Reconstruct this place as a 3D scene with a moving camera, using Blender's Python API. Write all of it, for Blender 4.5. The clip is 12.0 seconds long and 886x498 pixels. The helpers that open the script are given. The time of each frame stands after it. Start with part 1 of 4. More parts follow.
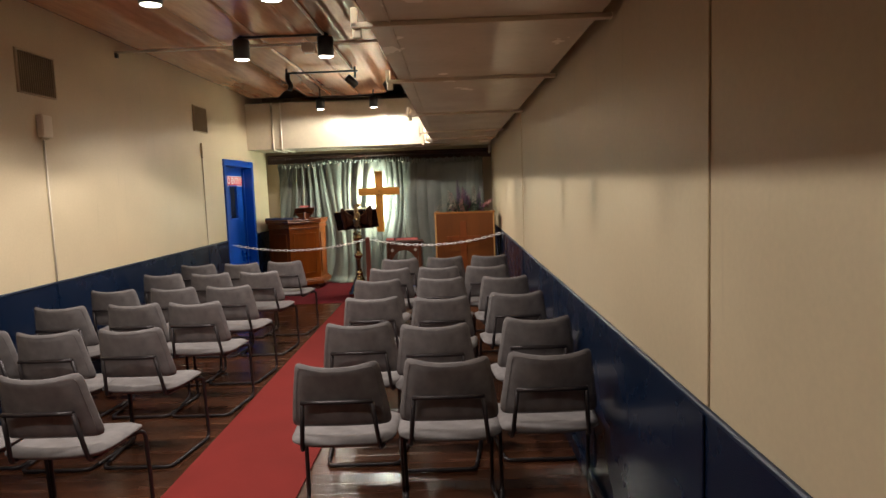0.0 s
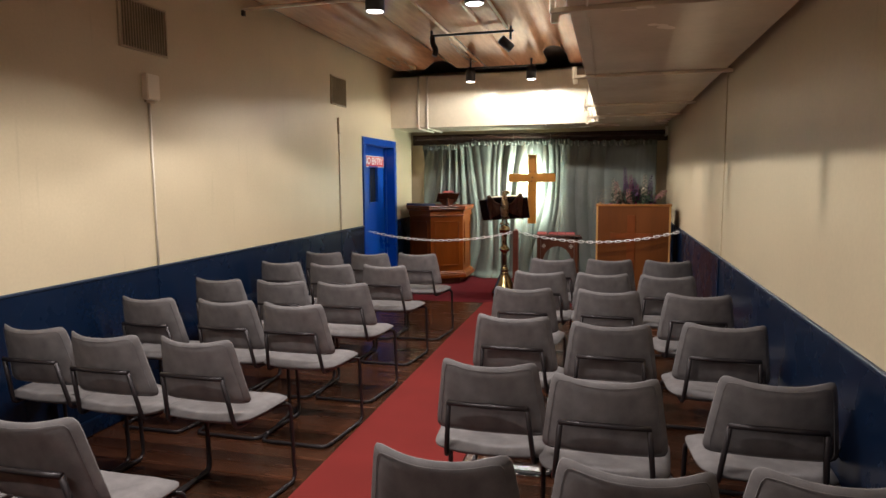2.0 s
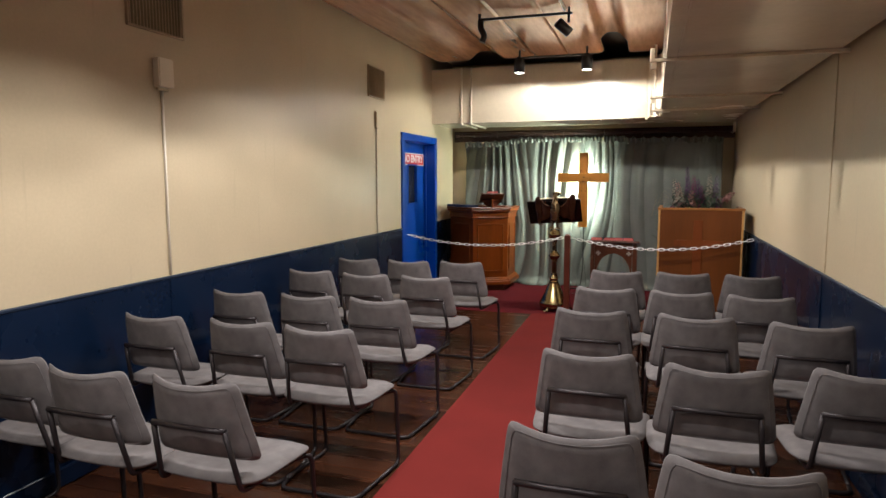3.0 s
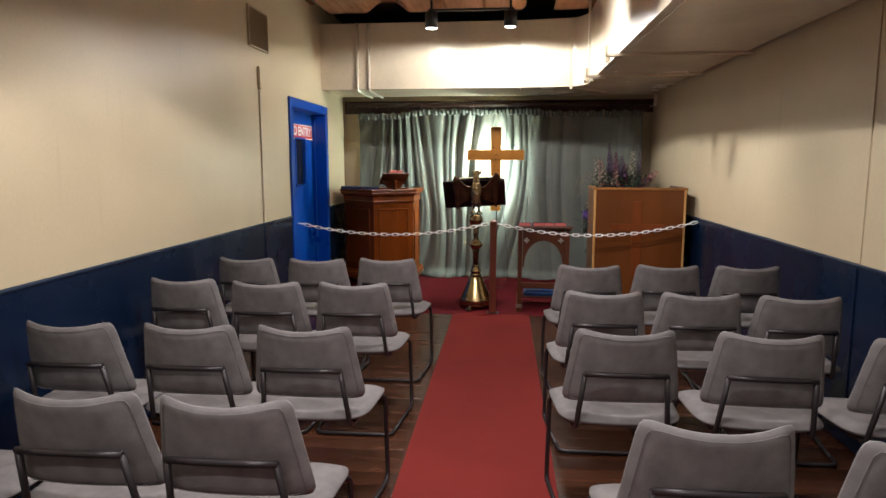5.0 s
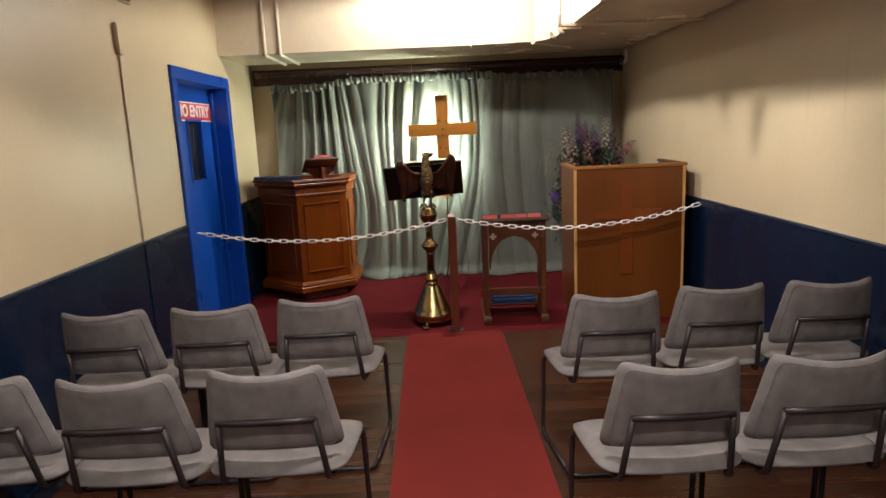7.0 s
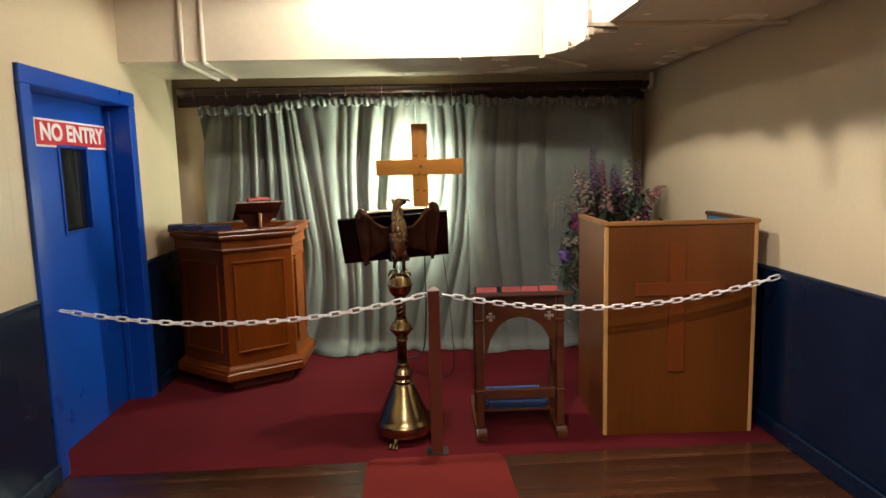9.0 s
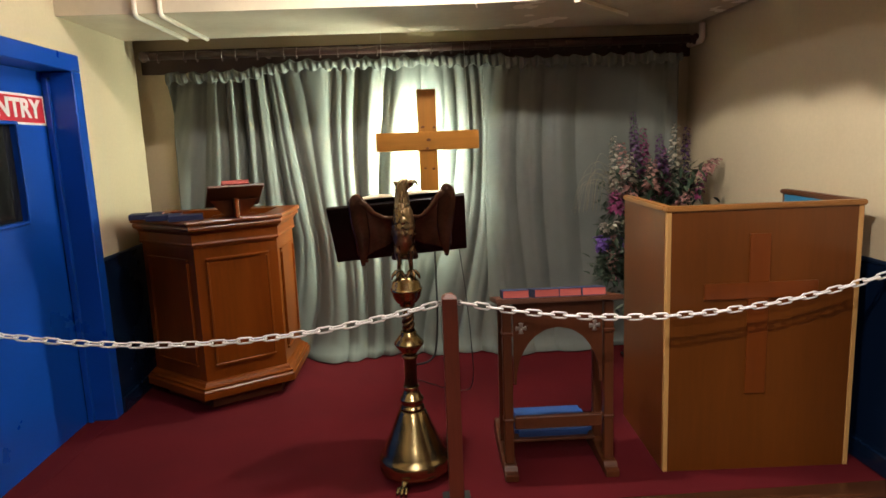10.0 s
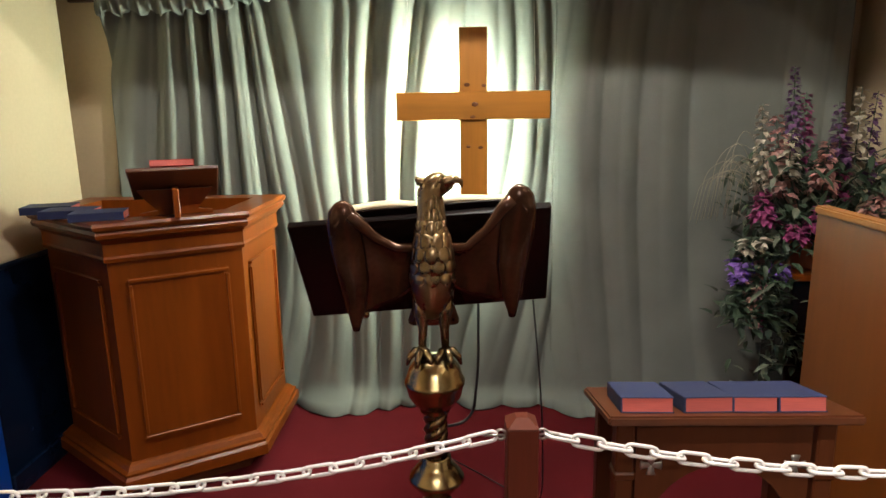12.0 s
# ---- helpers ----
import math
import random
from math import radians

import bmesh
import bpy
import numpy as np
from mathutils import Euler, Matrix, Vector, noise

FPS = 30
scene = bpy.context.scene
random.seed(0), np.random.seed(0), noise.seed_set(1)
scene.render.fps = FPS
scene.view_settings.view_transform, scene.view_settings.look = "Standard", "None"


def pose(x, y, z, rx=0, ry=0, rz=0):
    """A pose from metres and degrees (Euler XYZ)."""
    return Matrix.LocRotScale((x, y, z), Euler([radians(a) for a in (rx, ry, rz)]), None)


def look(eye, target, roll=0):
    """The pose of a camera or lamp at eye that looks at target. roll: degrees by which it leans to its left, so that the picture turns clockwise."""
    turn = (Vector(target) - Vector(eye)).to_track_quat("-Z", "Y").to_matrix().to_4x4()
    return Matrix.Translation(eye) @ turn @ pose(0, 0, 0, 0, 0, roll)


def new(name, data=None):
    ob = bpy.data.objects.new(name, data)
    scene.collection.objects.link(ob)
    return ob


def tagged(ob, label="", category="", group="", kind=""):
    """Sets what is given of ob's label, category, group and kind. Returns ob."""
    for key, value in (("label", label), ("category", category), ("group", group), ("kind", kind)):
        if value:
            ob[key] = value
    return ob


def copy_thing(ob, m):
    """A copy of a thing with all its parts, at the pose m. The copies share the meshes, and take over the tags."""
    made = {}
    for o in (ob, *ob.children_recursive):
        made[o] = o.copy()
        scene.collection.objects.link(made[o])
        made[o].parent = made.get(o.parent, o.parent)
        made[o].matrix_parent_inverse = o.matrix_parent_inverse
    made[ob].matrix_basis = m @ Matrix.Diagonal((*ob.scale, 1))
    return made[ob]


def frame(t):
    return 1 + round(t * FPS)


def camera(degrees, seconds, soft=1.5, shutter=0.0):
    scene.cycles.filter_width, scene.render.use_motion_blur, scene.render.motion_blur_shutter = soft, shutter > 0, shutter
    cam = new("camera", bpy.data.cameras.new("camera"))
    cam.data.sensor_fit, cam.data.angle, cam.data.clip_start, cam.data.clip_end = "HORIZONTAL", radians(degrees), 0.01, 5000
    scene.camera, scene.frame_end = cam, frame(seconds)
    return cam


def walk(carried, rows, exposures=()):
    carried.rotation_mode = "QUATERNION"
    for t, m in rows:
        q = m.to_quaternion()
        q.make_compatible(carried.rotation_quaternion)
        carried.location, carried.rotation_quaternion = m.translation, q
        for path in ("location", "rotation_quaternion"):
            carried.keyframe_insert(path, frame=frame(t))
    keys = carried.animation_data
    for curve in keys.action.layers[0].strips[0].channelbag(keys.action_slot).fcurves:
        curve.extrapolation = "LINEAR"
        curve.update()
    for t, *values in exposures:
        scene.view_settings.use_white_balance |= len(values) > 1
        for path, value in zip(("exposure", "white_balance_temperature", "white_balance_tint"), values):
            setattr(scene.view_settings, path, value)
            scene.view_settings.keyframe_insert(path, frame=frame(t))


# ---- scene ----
cam = camera(69.6, 12.0)
PATH = [
    (0, (0.067, -0.005, 1.576), (0.033, 1.985, 1.382), -2.1),
    (0.5, (0.051, 0.282, 1.553), (-0.035, 2.271, 1.369), -0.9),
    (1, (0.032, 0.583, 1.562), (0.003, 2.576, 1.389), -1.6),
    (1.5, (0.07, 0.905, 1.547), (-0.14, 2.887, 1.383), -1.3),
    (2, (-0.058, 1.184, 1.523), (-0.556, 3.108, 1.306), -0.4),
    (2.5, (-0.209, 1.493, 1.538), (-0.851, 3.375, 1.318), -2.5),
    (2.7, (-0.231, 1.602, 1.545), (-0.884, 3.479, 1.325), -1.1),
    (4.3, (-0.869, 2.48, 1.452), (-1.179, 4.442, 1.216), -1.7),
    (4.5, (-0.913, 2.577, 1.473), (-1.202, 4.541, 1.229), -3.0),
    (5, (-1.043, 2.843, 1.458), (-1.231, 4.816, 1.187), -0.0),
    (5.5, (-1.157, 3.138, 1.502), (-1.214, 5.115, 1.207), -3.2),
    (6, (-1.186, 3.493, 1.508), (-1.223, 5.461, 1.152), -3.1),
    (6.5, (-1.204, 3.82, 1.536), (-1.263, 5.783, 1.158), -1.2),
    (7, (-1.267, 4.16, 1.543), (-1.245, 6.125, 1.174), -2.6),
    (7.2, (-1.328, 4.275, 1.548), (-1.238, 6.239, 1.181), -2.4),
    (8.8, (-1.295, 5.476, 1.554), (-1.186, 7.456, 1.29), -1.6),
    (9, (-1.273, 5.623, 1.54), (-1.158, 7.603, 1.283), -1.4),
    (9.5, (-1.229, 5.982, 1.548), (-1.128, 7.959, 1.257), -0.8),
    (10, (-1.276, 6.371, 1.526), (-1.183, 8.341, 1.196), -2.3),
    (10.5, (-1.242, 6.739, 1.507), (-1.12, 8.695, 1.107), -2.3),
    (11, (-1.204, 7.07, 1.526), (-1.16, 9.028, 1.121), -0.3),
    (11.5, (-1.261, 7.433, 1.512), (-1.269, 9.391, 1.104), -1.0),
    (12, (-1.288, 7.742, 1.502), (-1.291, 9.699, 1.09), -1.0),
]
EXPOSURES = ((0, 0, 6350, 10), (1, 0, 6350, 10), (2, 0, 6000, 10), (4.5, 0, 5900, 10), (5.5, -0.04, 5850, 10), (6.5, 0, 6200, 11), (9, 0, 6400, 10), (10.5, 0.05, 6400, 11), (12, 0.2, 6350, 10))
walk(cam, [(t, look(eye, target, roll)) for t, eye, target, roll in PATH], EXPOSURES)

# ---- world and lamps ----
world = bpy.data.worlds.new("world")
scene.world = world
world.use_nodes = True
world.node_tree.nodes["Background"].inputs[0].default_value = (0.9, 0.8, 0.65, 1)
world.node_tree.nodes["Background"].inputs[1].default_value = 0.0

XL, XR, YB, YS, YF = -3.072, 0.757, 11.0, -2.4, 9.93
DUCT_X, DUCT_Z, TOP = -0.268, 2.25, 2.985
LAMP_XS = (-1.78, -1.02)
WARM = (1.0, 0.92, 0.815)


def spot(x, y, z, tx, ty, tz, watts, angle, colour=WARM, blend=0.5, size=0.045):
    data = bpy.data.lights.new("spot_light", "SPOT")
    data.energy, data.color, data.spot_size, data.spot_blend = watts, colour, radians(angle), blend
    data.shadow_soft_size = size
    ob = new("spot_light", data)
    ob.matrix_world = look((x, y, z), (tx, ty, tz))
    return ob


# pairs of downlights: the west one leans a little to its wall, the east one hangs plumb
for y, watts, wide, lean in ((0.6, 47, 126, 0.5), (2.35, 81, 124, 0.4), (4.1, 98, 122, 0.2), (5.85, 105, 130, 0.1)):
    spot(LAMP_XS[0], y, 2.764, LAMP_XS[0] - lean, y + 0.02, 0, watts * 0.80, wide, blend=0.30)
    spot(LAMP_XS[1], y, 2.764, LAMP_XS[1], y + 0.02, 0, watts * 1.45, 136, blend=0.12, size=0.03)
for x, tx, ty, watts, wide in ((-1.76, -1.80, 9.5, 42, 174), (-1.0, -1.0, 9.4, 158, 174)):
    spot(x, 9.2, 2.725, tx, ty, 0, watts, wide, (1.0, 0.93, 0.80), 0.15)
spot(-1.0, 7.56, 2.76, 0.7, 8.6, 1.25, 165, 92, WARM, 0.8)

# ---- materials ----


def material(name, colour, rough=0.5, metal=0.0, vary=0.12, scale=6.0, bump=0.1, fine=90.0, tint=None, stretch=(1, 1, 1), coat=0.0, per=0.0, spec=0.5, drips=0.0):
    """Base colour that varies at two scales, with fine relief."""
    m = bpy.data.materials.new(name)
    m.use_nodes = True
    nt = m.node_tree
    bs = nt.nodes["Principled BSDF"]
    co = nt.nodes.new("ShaderNodeTexCoord")
    mp = nt.nodes.new("ShaderNodeMapping")
    mp.inputs["Scale"].default_value = stretch
    nt.links.new(co.outputs["Object"], mp.inputs[0])
    big, small = nt.nodes.new("ShaderNodeTexNoise"), nt.nodes.new("ShaderNodeTexNoise")
    big.inputs["Scale"].default_value, small.inputs["Scale"].default_value = scale, fine
    big.inputs["Detail"].default_value = small.inputs["Detail"].default_value = 4
    for n in (big, small):
        nt.links.new(mp.outputs[0], n.inputs["Vector"])
    add = nt.nodes.new("ShaderNodeMath")
    add.operation = "MULTIPLY_ADD"
    nt.links.new(small.outputs["Fac"], add.inputs[0])
    add.inputs[1].default_value = 0.4
    nt.links.new(big.outputs["Fac"], add.inputs[2])
    ramp = nt.nodes.new("ShaderNodeValToRGB")
    lo = [c * (1 - vary) for c in colour]
    hi = tint or [min(1, c * (1 + vary)) for c in colour]
    ramp.color_ramp.elements[0].position, ramp.color_ramp.elements[1].position = 0.45, 0.95
    ramp.color_ramp.elements[0].color, ramp.color_ramp.elements[1].color = (*lo, 1), (*hi, 1)
    nt.links.new(add.outputs[0], ramp.inputs[0])
    out = ramp.outputs[0]
    if drips:
        m2, n2, r2, mx = nt.nodes.new("ShaderNodeMapping"), nt.nodes.new("ShaderNodeTexNoise"), nt.nodes.new("ShaderNodeValToRGB"), nt.nodes.new("ShaderNodeMix")
        m2.inputs["Scale"].default_value = (1, 11, 0.55)
        n2.inputs["Scale"].default_value, n2.inputs["Detail"].default_value = 1.6, 3
        nt.links.new(co.outputs["Object"], m2.inputs[0])
        nt.links.new(m2.outputs[0], n2.inputs["Vector"])
        r2.color_ramp.elements[0].position, r2.color_ramp.elements[1].position = 0.66, 0.80
        r2.color_ramp.elements[0].color, r2.color_ramp.elements[1].color = (0, 0, 0, 1), (drips, drips, drips, 1)
        nt.links.new(n2.outputs["Fac"], r2.inputs[0])
        mx.data_type = "RGBA"
        nt.links.new(r2.outputs[0], mx.inputs[0])
        nt.links.new(out, mx.inputs[6])
        mx.inputs[7].default_value = (*[c * 0.55 for c in colour], 1)
        out = mx.outputs[2]
    if per:
        info = nt.nodes.new("ShaderNodeObjectInfo")
        hsv = nt.nodes.new("ShaderNodeHueSaturation")
        rng = nt.nodes.new("ShaderNodeMapRange")
        rng.inputs[3].default_value, rng.inputs[4].default_value = 1 - per, 1 + per
        nt.links.new(info.outputs["Random"], rng.inputs[0])
        nt.links.new(rng.outputs[0], hsv.inputs["Value"])
        nt.links.new(out, hsv.inputs["Color"])
        out = hsv.outputs[0]
    nt.links.new(out, bs.inputs["Base Color"])
    bs.inputs["Metallic"].default_value = metal
    bs.inputs["Coat Weight"].default_value = coat
    bs.inputs["Coat Roughness"].default_value = 0.12
    bs.inputs["Specular IOR Level"].default_value = spec
    rr = nt.nodes.new("ShaderNodeMapRange")
    rr.inputs[3].default_value, rr.inputs[4].default_value = max(0.02, rough - 0.08), min(1, rough + 0.08)
    nt.links.new(big.outputs["Fac"], rr.inputs[0])
    nt.links.new(rr.outputs[0], bs.inputs["Roughness"])
    if bump:
        bp = nt.nodes.new("ShaderNodeBump")
        bp.inputs["Strength"].default_value, bp.inputs["Distance"].default_value = bump, 0.004
        nt.links.new(add.outputs[0], bp.inputs["Height"])
        nt.links.new(bp.outputs[0], bs.inputs["Normal"])
    return m


def glowing(name, colour, strength):
    m = bpy.data.materials.new(name)
    m.use_nodes = True
    bs = m.node_tree.nodes["Principled BSDF"]
    bs.inputs["Emission Color"].default_value, bs.inputs["Emission Strength"].default_value = (*colour, 1), strength
    return m


CREAM = material("cream_wall_paint", (0.575, 0.470, 0.316), 0.36, vary=0.08, scale=1.3, bump=0.15, fine=55, drips=0.3)
DUCTPAINT = material("cream_gloss_paint", (0.68, 0.58, 0.44), 0.25, vary=0.08, scale=2.0, bump=0.10, fine=25)
WHITE = material("off_white_paint", (0.80, 0.72, 0.60), 0.4, vary=0.05, scale=2.0, bump=0.1)
NAVY = material("navy_gloss_paint", (0.0035, 0.0105, 0.031), 0.27, vary=0.18, scale=2.5, bump=0.08, fine=40, spec=0.35)
NAVYRAIL = material("navy_rail_paint", (0.006, 0.016, 0.042), 0.5, vary=0.18, scale=4, bump=0.1, fine=40)
DOORBLUE = material("bright_blue_gloss_paint", (0.003, 0.055, 0.36), 0.3, vary=0.12, scale=3.0, bump=0.08)
CEIL = material("varnished_brown_board", (0.46, 0.22, 0.11), 0.17, vary=0.45, scale=1.6, bump=0.12, fine=30, stretch=(1, 0.12, 1))
CEILDARK = material("dark_ceiling_void", (0.035, 0.026, 0.02), 0.6, vary=0.3, scale=3)
PLANK = material("dark_polished_floorboard", (0.052, 0.018, 0.008), 0.25, vary=0.4, scale=5, bump=0.1, fine=60, stretch=(0.12, 1.6, 1), per=0.35)
PLANKGAP = material("floor_joint", (0.012, 0.007, 0.004), 0.6)
RUNNER = material("red_carpet", (0.165, 0.021, 0.018), 0.95, vary=0.14, scale=2.0, bump=0.5, fine=420, spec=0.1)
CARPET = material("wine_carpet", (0.095, 0.0075, 0.011), 0.95, vary=0.18, scale=2.0, bump=0.5, fine=420, spec=0.1)
FABRIC = material("grey_wool_upholstery", (0.178, 0.160, 0.160), 0.9, vary=0.22, scale=16, bump=0.5, fine=330, per=0.06, spec=0.2)
BRONZE = material("dark_bronze_tube", (0.035, 0.028, 0.03), 0.38, metal=0.5, vary=0.2)
CURTAIN = material("grey_green_velvet", (0.165, 0.176, 0.158), 0.85, vary=0.12, scale=4, bump=0.25, fine=300, spec=0.2)
RODWOOD = material("dark_turned_wood", (0.05, 0.02, 0.016), 0.4, vary=0.2)
PINE = material("golden_pine", (0.44, 0.175, 0.022), 0.4, vary=0.25, scale=4, bump=0.08, fine=40, stretch=(1, 1, 0.12))
PINEH = material("golden_pine_cross_grain", (0.44, 0.175, 0.022), 0.4, vary=0.25, scale=4, bump=0.08, fine=40, stretch=(0.12, 1, 1))
KNOT = material("pine_knot", (0.16, 0.05, 0.012), 0.5)
PULPIT = material("varnished_red_brown_wood", (0.165, 0.036, 0.003), 0.32, vary=0.3, scale=3, bump=0.04, fine=40, stretch=(1, 1, 0.10), spec=0.28)
OAKPLY = material("brown_veneer", (0.125, 0.034, 0.003), 0.38, vary=0.25, scale=3, bump=0.05, fine=45, stretch=(1, 1, 0.10), coat=0.15)
REDVENEER = material("reddish_veneer", (0.150, 0.034, 0.004), 0.36, vary=0.25, scale=3, bump=0.05, fine=45, stretch=(1, 1, 0.10))
CAPPING = material("orange_oak_capping", (0.30, 0.125, 0.030), 0.38, vary=0.2, scale=5, stretch=(0.15, 1, 1))
OAKEDGE = material("light_oak_edging", (0.50, 0.27, 0.09), 0.4, vary=0.2, scale=5, stretch=(1, 1, 0.15))
OAKDARK = material("dark_oak", (0.092, 0.026, 0.009), 0.38, vary=0.3, scale=4, bump=0.1, fine=50, stretch=(1, 1, 0.12))
OAKMID = material("worn_oak", (0.088, 0.023, 0.006), 0.42, vary=0.3, scale=4, bump=0.1, fine=50, stretch=(1, 1, 0.2))
BRASS = material("tarnished_brass", (0.37, 0.275, 0.13), 0.24, metal=1.0, vary=0.35, scale=9, bump=0.06)
BRASSDARK = material("dark_brass", (0.20, 0.13, 0.07), 0.28, metal=1.0, vary=0.4, scale=9, bump=0.08)
BRASSBODY = material("worn_brass", (0.28, 0.20, 0.11), 0.27, metal=1.0, vary=0.4, scale=14, bump=0.08)
BRASSWING = material("dark_patinated_brass", (0.075, 0.032, 0.018), 0.22, metal=0.5, vary=0.4, scale=10, bump=0.06)
BOARD = material("dark_mahogany_desk", (0.006, 0.003, 0.003), 0.2, vary=0.3, scale=4, spec=0.35)
POSTWOOD = material("red_stained_post", (0.13, 0.030, 0.016), 0.35, vary=0.25, scale=4, stretch=(1, 1, 0.1))
CHAIN = material("white_plastic_chain", (0.88, 0.84, 0.84), 0.4, vary=0.05)
STEEL = material("zinc_steel", (0.5, 0.48, 0.45), 0.35, metal=0.9)
BLACK = material("black_metal", (0.012, 0.012, 0.014), 0.4, vary=0.2)
VENTM = material("beige_vent_paint", (0.46, 0.37, 0.25), 0.5, vary=0.1)
# vent paint darkened: the shade behind the slats is put into the colour
SHADE = material("shaded_vent_paint", (0.26, 0.21, 0.14), 0.8)
CLOTHBLUE = material("navy_book_cloth", (0.016, 0.023, 0.075), 0.75, vary=0.2, scale=20, bump=0.3, fine=400, per=0.2)
PAGES = material("red_page_edges", (0.50, 0.10, 0.085), 0.7, vary=0.15, scale=30, stretch=(1, 1, 20), per=0.25)
PAPER = material("cream_paper", (0.72, 0.62, 0.44), 0.8, vary=0.08)
REDBOOK = material("red_book_cloth", (0.50, 0.07, 0.06), 0.6, vary=0.15)
KNEEL = material("blue_vinyl_cushion", (0.02, 0.07, 0.24), 0.5, vary=0.2)
BLUELINE = material("light_blue_lining", (0.03, 0.19, 0.36), 0.6, vary=0.15)
SIGNRED = material("sign_red", (0.52, 0.016, 0.03), 0.35, vary=0.06)
SIGNWHITE = material("sign_white", (0.78, 0.74, 0.74), 0.4, vary=0.05)
GLASSDARK = material("dark_door_glass", (0.012, 0.012, 0.014), 0.08, vary=0.2, bump=0.02)
LENS = glowing("lamp_glow", (1.0, 0.93, 0.80), 12)
BACKLIGHT = glowing("cool_white_tube", (0.88, 1.0, 0.78), 540)
TERRA = material("terracotta", (0.34, 0.12, 0.06), 0.7, vary=0.2)
LEAF = material("silk_leaf", (0.035, 0.058, 0.034), 0.55, vary=0.35, scale=25)
LEAFPALE = material("pale_silk_leaf", (0.11, 0.125, 0.085), 0.6, vary=0.3, scale=25)
DRYGRASS = material("dry_grass", (0.28, 0.25, 0.18), 0.7, vary=0.2, scale=25)
PURPLE = material("purple_petal", (0.13, 0.055, 0.15), 0.7, vary=0.3, scale=25)
VIOLET = material("violet_petal", (0.20, 0.10, 0.42), 0.7, vary=0.3, scale=25)
MAGENTA = material("magenta_petal", (0.26, 0.04, 0.14), 0.7, vary=0.3, scale=25)
PINK = material("pale_pink_petal", (0.46, 0.24, 0.22), 0.7, vary=0.2, scale=25)
IVORY = material("ivory_petal", (0.46, 0.41, 0.33), 0.7, vary=0.2, scale=25)

# ---- building helpers ----


def box_bm(x0, x1, y0, y1, z0, z1, bevel=0.0, bm=None, segments=1):
    own = bm is None
    b = bmesh.new()
    bmesh.ops.create_cube(b, size=1)
    bmesh.ops.transform(b, matrix=Matrix.Translation(((x0 + x1) / 2, (y0 + y1) / 2, (z0 + z1) / 2)) @ Matrix.Diagonal((x1 - x0, y1 - y0, z1 - z0, 1)), verts=b.verts)
    if bevel:
        bmesh.ops.bevel(b, geom=b.edges[:], offset=bevel, segments=segments, affect="EDGES")
    if own:
        return b
    return merge(bm, b)


def merge(bm, other, m=None):
    """Adds other to bm, at the pose m."""
    if m is not None:
        bmesh.ops.transform(other, matrix=m, verts=other.verts)
    me = bpy.data.meshes.new("tmp")
    other.to_mesh(me)
    other.free()
    bm.from_mesh(me)
    bpy.data.meshes.remove(me)
    return bm


def lathe_bm(profile, steps=32, bm=None, m=None):
    b = bmesh.new()
    rings = []
    for r, z in profile:
        rings.append([b.verts.new((max(r, 0.0004) * math.cos(2 * math.pi * i / steps), max(r, 0.0004) * math.sin(2 * math.pi * i / steps), z)) for i in range(steps)])
    for a, c in zip(rings, rings[1:]):
        for i in range(steps):
            b.faces.new((a[i], a[(i + 1) % steps], c[(i + 1) % steps], c[i]))
    b.faces.new(rings[0][::-1])
    b.faces.new(rings[-1])
    for f in b.faces:
        f.smooth = len(f.verts) == 4
    bmesh.ops.recalc_face_normals(b, faces=b.faces)
    if m is not None:
        bmesh.ops.transform(b, matrix=m, verts=b.verts)
    return b if bm is None else merge(bm, b)


def tube_bm(points, radius, sides=8, closed=False, bm=None):
    """A round tube along points; radius may be a number or one for each point."""
    b = bmesh.new()
    pts = [Vector(p) for p in points]
    n = len(pts)
    radii = radius if isinstance(radius, (list, tuple)) else [radius] * n
    rings, up = [], None
    for i, p in enumerate(pts):
        a = pts[(i - 1) % n] if closed or i else p
        c = pts[(i + 1) % n] if closed or i < n - 1 else p
        d = (c - a).normalized()
        if up is None:
            up = d.orthogonal().normalized()
        up = (up - d * up.dot(d)).normalized()
        side = d.cross(up)
        rings.append([b.verts.new(p + (up * math.cos(2 * math.pi * k / sides) + side * math.sin(2 * math.pi * k / sides)) * radii[i]) for k in range(sides)])
    pairs = list(zip(rings, rings[1:])) + ([(rings[-1], rings[0])] if closed else [])
    for r, s in pairs:
        for k in range(sides):
            b.faces.new((r[k], r[(k + 1) % sides], s[(k + 1) % sides], s[k])).smooth = True
    if not closed:
        b.faces.new(rings[0][::-1])
        b.faces.new(rings[-1])
    bmesh.ops.recalc_face_normals(b, faces=b.faces)
    return b if bm is None else merge(bm, b)


def rounded(points, radius, steps=5):
    """The polyline with its inner corners rounded."""
    pts = [Vector(p) for p in points]
    out = [pts[0]]
    for a, p, c in zip(pts, pts[1:], pts[2:]):
        r = min(radius, (a - p).length * 0.49, (c - p).length * 0.49)
        s, e = p + (a - p).normalized() * r, p + (c - p).normalized() * r
        for i in range(steps + 1):
            t = i / steps
            out.append(s * (1 - t) ** 2 + p * 2 * t * (1 - t) + e * t * t)
    return out + [pts[-1]]


